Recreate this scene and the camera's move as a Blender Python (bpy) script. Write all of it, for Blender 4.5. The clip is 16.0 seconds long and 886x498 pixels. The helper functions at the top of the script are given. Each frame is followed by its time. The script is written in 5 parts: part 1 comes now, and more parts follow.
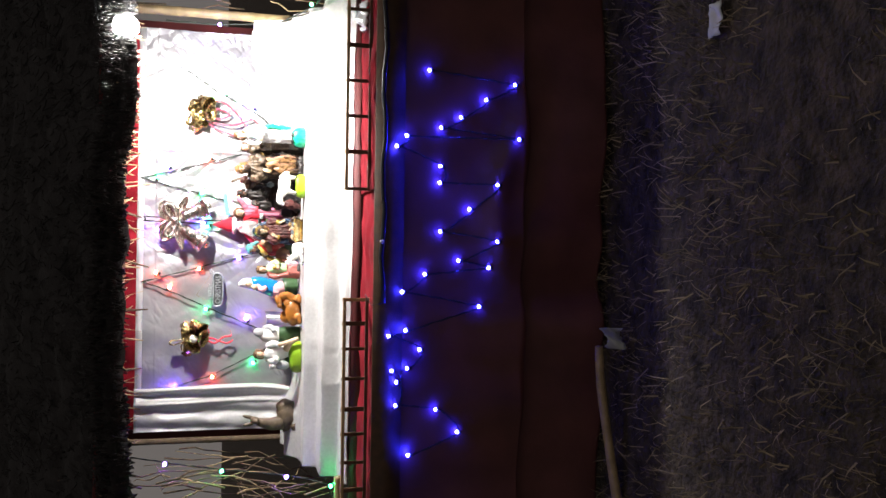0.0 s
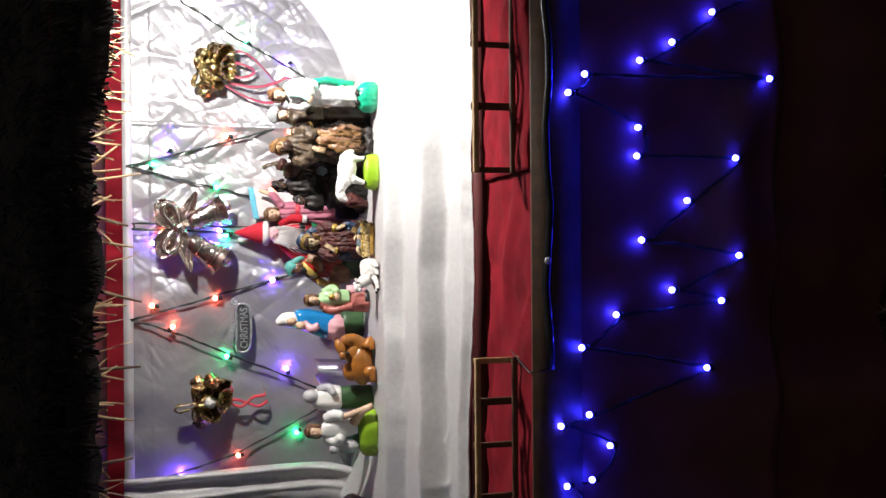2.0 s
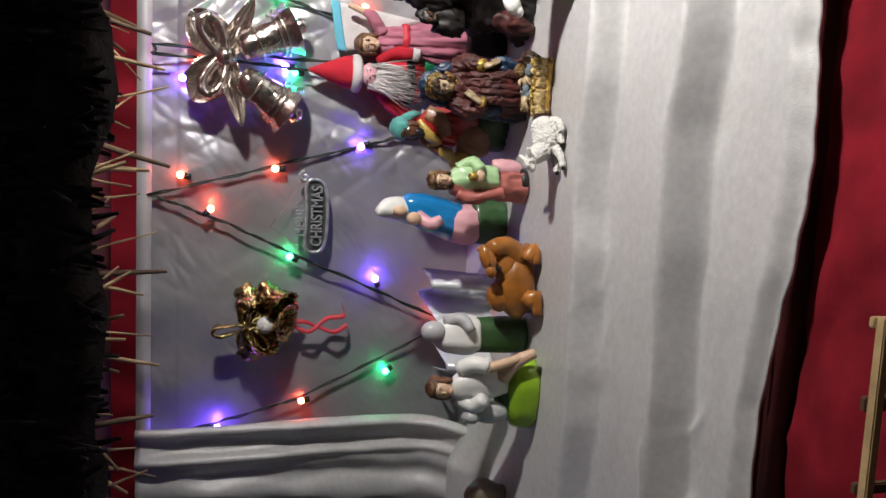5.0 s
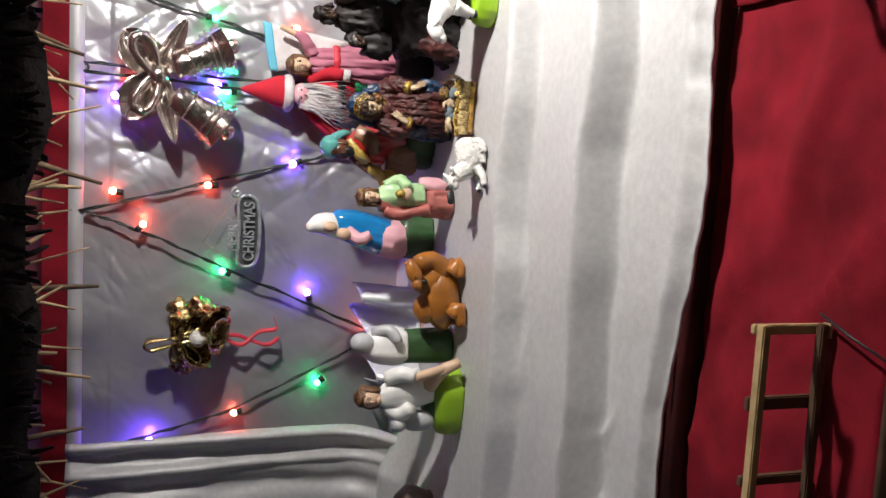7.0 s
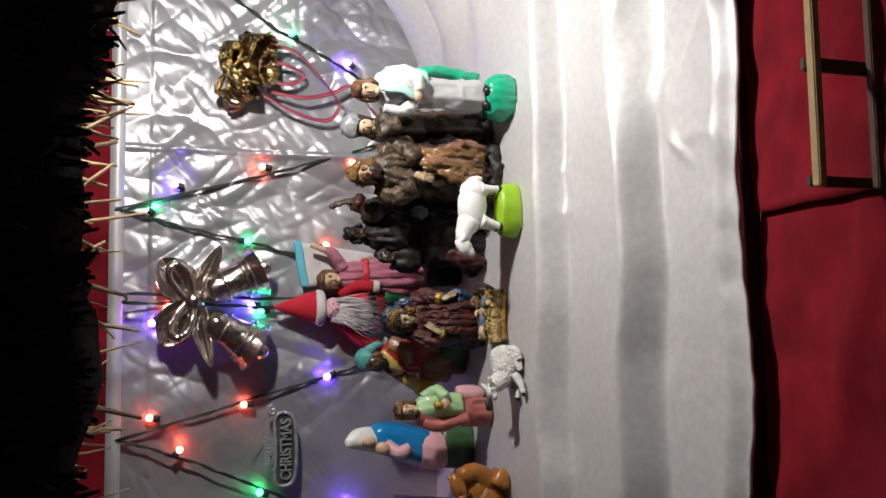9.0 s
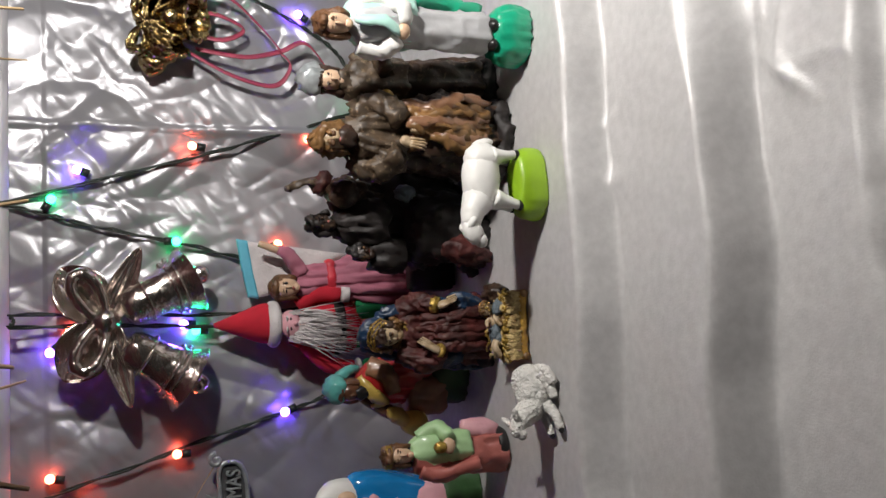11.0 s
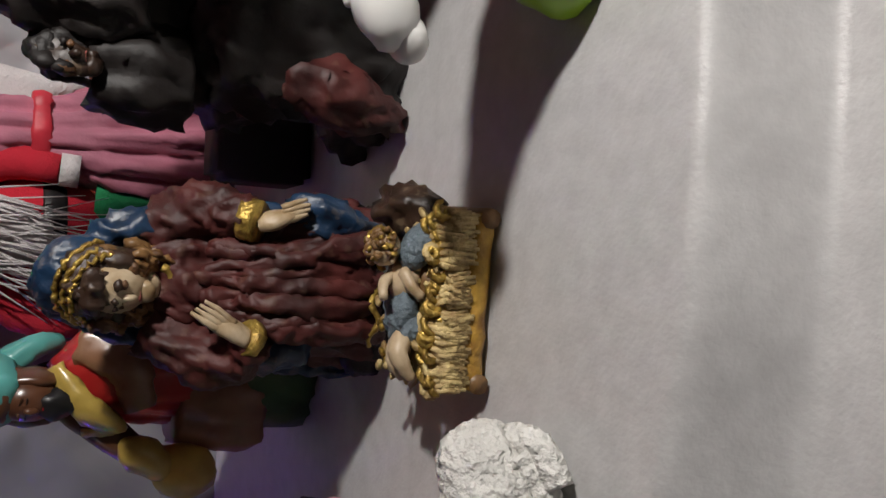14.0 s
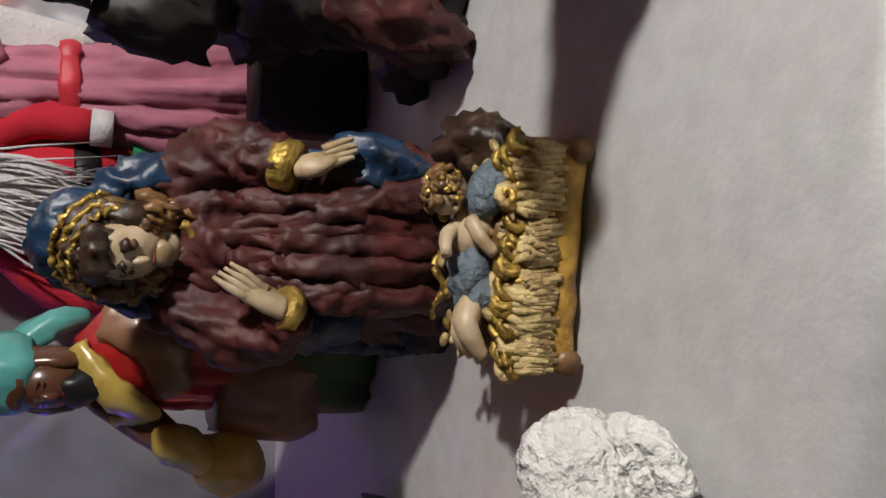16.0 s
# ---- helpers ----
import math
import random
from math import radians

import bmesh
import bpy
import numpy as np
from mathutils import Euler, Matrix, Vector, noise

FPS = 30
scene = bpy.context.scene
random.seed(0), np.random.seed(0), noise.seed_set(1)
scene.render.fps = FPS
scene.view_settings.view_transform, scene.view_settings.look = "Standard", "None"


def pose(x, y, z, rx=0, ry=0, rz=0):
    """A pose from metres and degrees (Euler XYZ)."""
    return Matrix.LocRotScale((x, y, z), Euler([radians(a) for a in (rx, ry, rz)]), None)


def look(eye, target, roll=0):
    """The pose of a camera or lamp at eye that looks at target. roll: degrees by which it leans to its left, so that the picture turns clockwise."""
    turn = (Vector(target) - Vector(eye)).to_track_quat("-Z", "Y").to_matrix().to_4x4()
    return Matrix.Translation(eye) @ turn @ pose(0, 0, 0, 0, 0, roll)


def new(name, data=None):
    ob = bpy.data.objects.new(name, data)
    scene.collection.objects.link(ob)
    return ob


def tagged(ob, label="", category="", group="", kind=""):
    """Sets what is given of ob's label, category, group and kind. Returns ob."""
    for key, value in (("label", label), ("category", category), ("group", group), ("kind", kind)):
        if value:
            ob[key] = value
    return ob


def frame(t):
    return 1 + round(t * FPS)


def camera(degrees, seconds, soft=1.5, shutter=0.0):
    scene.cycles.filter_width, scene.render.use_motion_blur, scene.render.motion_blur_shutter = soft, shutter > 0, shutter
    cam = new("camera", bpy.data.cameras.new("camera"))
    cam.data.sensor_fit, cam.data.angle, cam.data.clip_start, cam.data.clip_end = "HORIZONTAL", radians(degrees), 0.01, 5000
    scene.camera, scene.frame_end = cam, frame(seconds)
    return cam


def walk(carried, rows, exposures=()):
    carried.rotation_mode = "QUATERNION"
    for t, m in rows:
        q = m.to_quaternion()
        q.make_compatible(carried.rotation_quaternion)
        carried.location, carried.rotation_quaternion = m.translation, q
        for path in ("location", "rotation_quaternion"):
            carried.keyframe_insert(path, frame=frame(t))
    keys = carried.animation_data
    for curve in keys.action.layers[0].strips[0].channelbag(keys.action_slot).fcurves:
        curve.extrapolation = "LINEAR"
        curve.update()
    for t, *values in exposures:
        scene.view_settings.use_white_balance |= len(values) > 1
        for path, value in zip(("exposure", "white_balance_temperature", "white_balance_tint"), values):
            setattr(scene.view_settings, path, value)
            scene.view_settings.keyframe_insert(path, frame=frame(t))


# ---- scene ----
cam = camera(53.9, 16.0)
PATH = [
    (0, (0.093, 0.133, 0.819), (0.116, 2.068, 0.315), -87.3),
    (0.5, (0.117, 0.297, 0.849), (0.153, 2.224, 0.313), -86.8),
    (1, (0.111, 0.511, 0.837), (0.115, 2.439, 0.308), -88.0),
    (1.5, (0.098, 0.686, 0.84), (0.116, 2.617, 0.323), -88.3),
    (2, (0.126, 0.887, 0.862), (0.138, 2.822, 0.355), -88.7),
    (2.5, (0.126, 1.03, 0.864), (0.14, 2.966, 0.36), -88.6),
    (3, (0.108, 1.209, 0.892), (0.13, 3.133, 0.348), -89.6),
    (3.5, (0.118, 1.346, 0.911), (0.116, 3.26, 0.331), -88.7),
    (4, (0.122, 1.436, 0.933), (0.046, 3.354, 0.371), -87.7),
    (4.5, (0.1, 1.445, 0.937), (-0.1, 3.366, 0.42), -88.1),
    (4.7, (0.085, 1.445, 0.934), (-0.146, 3.364, 0.422), -87.6),
    (7, (0.091, 1.405, 0.932), (-0.108, 3.284, 0.276), -87.2),
    (7.5, (0.101, 1.408, 0.942), (0.188, 3.293, 0.28), -85.7),
    (7.8, (0.116, 1.41, 0.913), (0.282, 3.312, 0.317), -86.0),
    (8, (0.119, 1.399, 0.951), (0.319, 3.28, 0.302), -86.2),
    (8.5, (0.117, 1.397, 0.942), (0.361, 3.289, 0.34), -86.3),
    (9, (0.128, 1.408, 0.948), (0.32, 3.308, 0.355), -87.5),
    (11.3, (0.135, 1.653, 0.912), (0.356, 3.501, 0.182), -89.1),
    (11.5, (0.148, 1.659, 0.896), (0.334, 3.524, 0.2), -89.3),
    (12, (0.151, 1.691, 0.887), (0.315, 3.545, 0.154), -88.6),
    (12.5, (0.146, 1.749, 0.874), (0.266, 3.573, 0.062), -87.5),
    (13, (0.164, 1.885, 0.843), (0.205, 3.664, -0.068), -86.8),
    (13.5, (0.159, 1.973, 0.8), (0.184, 3.696, -0.216), -85.5),
    (14, (0.158, 2.027, 0.764), (0.18, 3.74, -0.268), -84.8),
    (14.5, (0.152, 2.075, 0.734), (0.187, 3.805, -0.268), -84.4),
    (15, (0.149, 2.086, 0.726), (0.146, 3.849, -0.217), -86.0),
    (15.5, (0.148, 2.083, 0.729), (0.117, 3.866, -0.176), -86.7),
    (16, (0.15, 2.072, 0.736), (0.115, 3.87, -0.141), -86.7),
]
# the taken heights lean a little; this sets them upright
LEVEL = Matrix.Translation((0.15, 0, 0.62)) @ pose(0, 0, 0, 0, 1.72, 0) @ Matrix.Translation((-0.15, 0, -0.62))
walk(cam, [(t, LEVEL @ look(eye, target, roll)) for t, eye, target, roll in PATH],
     exposures=[(0, 1.92), (0.5, 1.8), (1.0, 1.6), (1.5, 1.2), (2.0, 0.75), (3.0, 0.22), (4.0, 0.05), (4.7, 0.15), (7.0, 0.5), (7.5, 0.0), (8.0, -0.3), (9.0, -0.4), (11.5, -0.72), (13.0, -0.72), (14.0, -0.5), (16.0, -0.3)])

# ---- light ----
world = bpy.data.worlds.new("night")
scene.world = world
world.use_nodes = True
world.node_tree.nodes["Background"].inputs[0].default_value = (0.95, 0.85, 0.80, 1)
world.node_tree.nodes["Background"].inputs[1].default_value = 0.04


def lamp(name, kind, m, energy, color, size=0.02):
    data = bpy.data.lights.new(name, kind)
    data.energy, data.color = energy, color
    data.shadow_soft_size = size
    ob = new(name, data)
    ob.matrix_world = m
    return ob


# the one bright white bulb under the roof's corner
LAMP = (0.525, 1.988, 0.982)
key = lamp("bulb_light", "SPOT", look(LAMP, (0.12, 2.37, 0.71)), 19.5, (1.0, 0.965, 0.92), 0.018)
key.data.spot_size, key.data.spot_blend = radians(152), 0.7

# ---- materials ----


def mat(name, color, rough=0.6, metal=0.0, var=0.25, scale=40.0, bump=0.3, bscale=120.0, dist=0.001, coat=0.0, emit=None, strength=0.0, sheen=0.0, second=None, worn=0.0):
    m = bpy.data.materials.new(name)
    m.use_nodes = True
    nt = m.node_tree
    p = nt.nodes["Principled BSDF"]
    p.inputs["Roughness"].default_value = rough
    p.inputs["Metallic"].default_value = metal
    p.inputs["Coat Weight"].default_value = coat
    p.inputs["Coat Roughness"].default_value = 0.15
    p.inputs["Sheen Weight"].default_value = sheen
    if emit:
        p.inputs["Emission Color"].default_value = (*emit, 1)
        p.inputs["Emission Strength"].default_value = strength
    tc = nt.nodes.new("ShaderNodeTexCoord")
    n1 = nt.nodes.new("ShaderNodeTexNoise")
    n1.inputs["Scale"].default_value, n1.inputs["Detail"].default_value = scale, 5
    nt.links.new(tc.outputs["Object"], n1.inputs["Vector"])
    ramp = nt.nodes.new("ShaderNodeValToRGB")
    dark = second or tuple(c * (1 - var) for c in color)
    light = tuple(min(1, c * (1 + var * 0.6)) for c in color)
    ramp.color_ramp.elements[0].position, ramp.color_ramp.elements[1].position = 0.32, 0.68
    ramp.color_ramp.elements[0].color = (*dark, 1)
    ramp.color_ramp.elements[1].color = (*light, 1)
    nt.links.new(n1.outputs["Fac"], ramp.inputs["Fac"])
    last = ramp.outputs["Color"]
    n2 = nt.nodes.new("ShaderNodeTexNoise")
    n2.inputs["Scale"].default_value, n2.inputs["Detail"].default_value = bscale, 4
    nt.links.new(tc.outputs["Object"], n2.inputs["Vector"])
    if worn:
        wr = nt.nodes.new("ShaderNodeValToRGB")
        wr.color_ramp.elements[0].position, wr.color_ramp.elements[1].position = 0.58, 0.66
        wr.color_ramp.elements[0].color = (0, 0, 0, 1)
        wr.color_ramp.elements[1].color = (worn, worn, worn, 1)
        nt.links.new(n2.outputs["Fac"], wr.inputs["Fac"])
        mx = nt.nodes.new("ShaderNodeMix")
        mx.data_type = "RGBA"
        nt.links.new(wr.outputs["Color"], mx.inputs["Factor"])
        nt.links.new(last, mx.inputs["A"])
        mx.inputs["B"].default_value = (0.45, 0.33, 0.2, 1)
        last = mx.outputs["Result"]
    nt.links.new(last, p.inputs["Base Color"])
    if bump:
        b = nt.nodes.new("ShaderNodeBump")
        b.inputs["Strength"].default_value, b.inputs["Distance"].default_value = bump, dist
        nt.links.new(n2.outputs["Fac"], b.inputs["Height"])
        nt.links.new(b.outputs["Normal"], p.inputs["Normal"])
    rr = nt.nodes.new("ShaderNodeMapRange")
    rr.inputs["To Min"].default_value, rr.inputs["To Max"].default_value = max(0.02, rough - 0.08), min(1, rough + 0.08)
    nt.links.new(n1.outputs["Fac"], rr.inputs["Value"])
    nt.links.new(rr.outputs["Result"], p.inputs["Roughness"])
    return m


FOIL = mat("silver_foil", (0.355, 0.35, 0.37), 0.38, 0.42, 0.16, 14, 0.15, 260, 0.0006)
TAPE = mat("pale_tape", (0.52, 0.51, 0.52), 0.45, 0.3, 0.08, 30, 0.2, 90)
SATIN = mat("satin", (0.52, 0.51, 0.507), 0.45, 0.12, 0.09, 140, 0.3, 620, 0.0007, sheen=0.1)
RED = mat("red_cloth", (0.195, 0.008, 0.016), 0.9, 0, 0.35, 22, 0.35, 700, 0.0006)
RED.node_tree.nodes["Principled BSDF"].inputs["Specular IOR Level"].default_value = 0.15
SKIRT = mat("dark_cloth", (0.13, 0.045, 0.042), 0.4, 0, 0.3, 10, 0.3, 30, 0.004)
MAROON = mat("maroon_board", (0.11, 0.016, 0.016), 0.7, 0, 0.3, 18, 0.3, 200)
SOIL = mat("dry_soil", (0.065, 0.048, 0.033), 0.95, 0, 0.8, 26, 1.0, 90, 0.02)
GRASS = mat("dry_grass", (0.30, 0.24, 0.15), 0.85, 0, 0.6, 8, 0.0)
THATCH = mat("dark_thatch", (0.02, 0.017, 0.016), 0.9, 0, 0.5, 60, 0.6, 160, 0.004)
STRAW = mat("straw", (0.36, 0.25, 0.13), 0.7, 0, 0.4, 60, 0.2, 300)
TWIG = mat("twig_bark", (0.13, 0.085, 0.05), 0.85, 0, 0.4, 90, 0.5, 260)
WOOD = mat("pale_wood", (0.48, 0.33, 0.16), 0.6, 0, 0.25, 60, 0.3, 220)
DARKWOOD = mat("dark_wood", (0.09, 0.045, 0.022), 0.65, 0, 0.35, 50, 0.3, 180)
BAMBOO = mat("bamboo", (0.4, 0.29, 0.15), 0.5, 0, 0.3, 40, 0.2, 160)
WIRE = mat("green_wire", (0.012, 0.02, 0.014), 0.5, 0, 0.2, 50, 0)
SOCKET = mat("dark_socket", (0.01, 0.016, 0.012), 0.45, 0, 0.2, 50, 0)
CABLE = mat("black_cable", (0.012, 0.012, 0.013), 0.3, 0, 0.2, 50, 0.2, 60)
CHROME = mat("silvered_plastic", (0.76, 0.68, 0.62), 0.16, 0.98, 0.2, 60, 0.6, 110, 0.003)
PEWTER = mat("pewter", (0.42, 0.45, 0.46), 0.36, 0.45, 0.3, 120, 0.4, 300)
PEWTERDARK = mat("pewter_dark", (0.11, 0.115, 0.12), 0.45, 0.4, 0.3, 120, 0.4, 300)
GOLDFOIL = mat("gold_foil", (0.42, 0.31, 0.14), 0.22, 1.0, 0.25, 80, 0.6, 160, 0.004)
RIBBON = mat("red_ribbon", (0.55, 0.03, 0.05), 0.5, 0, 0.2, 60, 0.15, 200)
ROSE = mat("rose_ribbon", (0.36, 0.05, 0.09), 0.5, 0, 0.2, 60, 0.15, 200)
PLASTER = mat("white_plaster", (0.74, 0.72, 0.68), 0.65, 0, 0.14, 90, 0.9, 330, 0.003)
WHITE = mat("white_paint", (0.78, 0.77, 0.74), 0.45, 0, 0.07, 60, 0.15, 200, coat=0.2)
MINT = mat("mint_paint", (0.42, 0.68, 0.6), 0.4, 0, 0.12, 50, 0.15, 200, coat=0.3)
GREYROBE = mat("grey_paint", (0.46, 0.46, 0.47), 0.45, 0, 0.15, 50, 0.2, 200, coat=0.2)
EMERALD = mat("emerald_paint", (0.01, 0.36, 0.2), 0.35, 0, 0.15, 50, 0.2, 150, coat=0.3)
LIME = mat("lime_paint", (0.28, 0.48, 0.02), 0.4, 0, 0.2, 40, 0.25, 150, coat=0.25)
MOSS = mat("moss_paint", (0.03, 0.085, 0.025), 0.5, 0, 0.4, 50, 0.4, 150, coat=0.2)
SKIN = mat("flesh_paint", (0.62, 0.42, 0.28), 0.45, 0, 0.12, 90, 0.2, 250, coat=0.15)
DARKSKIN = mat("brown_paint", (0.1, 0.04, 0.02), 0.3, 0, 0.3, 70, 0.2, 200, coat=0.4)
HAIR = mat("hair_paint", (0.13, 0.06, 0.025), 0.45, 0, 0.4, 120, 0.8, 300, 0.002)
BLACK = mat("black_paint", (0.012, 0.011, 0.011), 0.4, 0, 0.3, 60, 0.2, 160)
BLUE = mat("blue_gloss", (0.01, 0.2, 0.5), 0.18, 0, 0.12, 50, 0.1, 120, coat=0.8)
NAVY = mat("navy_resin", (0.01, 0.032, 0.075), 0.4, 0, 0.5, 110, 0.3, 260, 0.0015, worn=0.12)
WINE = mat("wine_resin", (0.068, 0.012, 0.010), 0.6, 0, 0.6, 60, 0.4, 190, 0.0015, worn=0.06)
BROWNRESIN = mat("brown_resin", (0.04, 0.02, 0.012), 0.45, 0, 0.55, 90, 0.3, 260, 0.0015, worn=0.15)
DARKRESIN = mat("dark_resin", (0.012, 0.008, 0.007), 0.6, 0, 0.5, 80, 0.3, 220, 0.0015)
OCHRERESIN = mat("ochre_resin", (0.21, 0.11, 0.04), 0.4, 0, 0.5, 90, 0.3, 260, 0.0015)
GREYRESIN = mat("grey_resin", (0.075, 0.05, 0.03), 0.5, 0.0, 0.6, 90, 0.3, 260, 0.0015, worn=0.25)
IVORY = mat("ivory_paint", (0.52, 0.41, 0.28), 0.4, 0, 0.2, 120, 0.4, 260, 0.001, second=(0.3, 0.2, 0.1))
HAY = mat("cream_hay", (0.52, 0.40, 0.18), 0.55, 0, 0.4, 200, 0.8, 420, 0.002, second=(0.26, 0.16, 0.06))
LOG = mat("ochre_log", (0.5, 0.30, 0.05), 0.45, 0, 0.4, 120, 0.7, 260, 0.002, second=(0.2, 0.09, 0.015))
GILT = mat("gilt_paint", (0.46, 0.31, 0.07), 0.36, 0.55, 0.5, 220, 0.8, 420, 0.0015, second=(0.14, 0.08, 0.015))
SLATE = mat("slate_cloth_paint", (0.12, 0.155, 0.18), 0.6, 0, 0.4, 130, 0.9, 420, 0.002)
TAN = mat("tan_gloss", (0.24, 0.12, 0.065), 0.35, 0, 0.3, 60, 0.2, 160, coat=0.3)
RED2 = mat("red_gloss", (0.34, 0.015, 0.015), 0.3, 0, 0.3, 60, 0.2, 160, coat=0.4)
YELLOW = mat("yellow_gloss", (0.52, 0.36, 0.08), 0.35, 0, 0.3, 60, 0.2, 160, coat=0.4)
TEAL = mat("teal_gloss", (0.1, 0.36, 0.33), 0.35, 0, 0.2, 60, 0.2, 160, coat=0.3)
PALEGREEN = mat("pale_green_paint", (0.38, 0.58, 0.3), 0.4, 0, 0.15, 60, 0.2, 160, coat=0.3)
DUSTRED = mat("dusty_red_paint", (0.4, 0.12, 0.1), 0.4, 0, 0.25, 60, 0.25, 160, coat=0.3)
PINK = mat("pink_paint", (0.68, 0.36, 0.4), 0.45, 0, 0.12, 60, 0.2, 160)
PINKDOLL = mat("pink_fabric", (0.42, 0.14, 0.20), 0.7, 0, 0.18, 50, 0.3, 500)
CAMEL = mat("camel_paint", (0.36, 0.13, 0.02), 0.38, 0, 0.35, 50, 0.3, 150, coat=0.3)
FELT = mat("red_felt", (0.5, 0.012, 0.03), 0.9, 0, 0.15, 60, 0.5, 900)
GREENFELT = mat("green_felt", (0.01, 0.2, 0.07), 0.9, 0, 0.15, 60, 0.5, 900)
FLUFF = mat("white_fluff", (0.62, 0.58, 0.58), 0.9, 0, 0.15, 60, 0.6, 600, 0.002)
SKYBLUE = mat("sky_blue_card", (0.12, 0.45, 0.6), 0.5, 0, 0.1, 60, 0.1, 100)
DONKEYGREY = mat("dun_paint", (0.14, 0.1, 0.065), 0.5, 0, 0.4, 60, 0.4, 200, worn=0.2)
PAPER = mat("grey_paper", (0.5, 0.52, 0.5), 0.8, 0, 0.2, 40, 0.3, 120)
CLEAR = mat("cellophane_white", (0.75, 0.76, 0.78), 0.25, 0.2, 0.1, 40, 0.3, 100)
GLOW = {
    "red": mat("red_bulb", (0.8, 0.1, 0.05), 0.3, emit=(1.0, 0.10, 0.05), strength=48, bump=0),
    "green": mat("green_bulb", (0.05, 0.8, 0.3), 0.3, emit=(0.02, 1.0, 0.28), strength=42, bump=0),
    "blue": mat("blue_bulb", (0.2, 0.1, 0.9), 0.3, emit=(0.16, 0.06, 1.0), strength=120, bump=0),
    "deep blue": mat("deep_blue_bulb", (0.05, 0.05, 0.9), 0.3, emit=(0.02, 0.02, 1.0), strength=108, bump=0),
    "white": mat("white_bulb", (0.9, 0.9, 0.9), 0.3, emit=(1.0, 0.98, 0.95), strength=120, bump=0),
}

# ---- shape tools ----


def smooth_line(rows, k=3):
    """Catmull-Rom points through rows of numbers, k to a step."""
    if len(rows) < 3:
        return list(rows)
    rows, out = [tuple(r) for r in rows], []
    for i in range(len(rows) - 1):
        p = [rows[max(0, i - 1)], rows[i], rows[i + 1], rows[min(len(rows) - 1, i + 2)]]
        for j in range(k):
            t = j / k
            w = (-0.5 * t + t * t - 0.5 * t ** 3, 1 - 2.5 * t * t + 1.5 * t ** 3, 0.5 * t + 2 * t * t - 1.5 * t ** 3, -0.5 * t * t + 0.5 * t ** 3)
            out.append(tuple(sum(a * b[c] for a, b in zip(w, p)) for c in range(len(rows[0]))))
    return out + [rows[-1]]


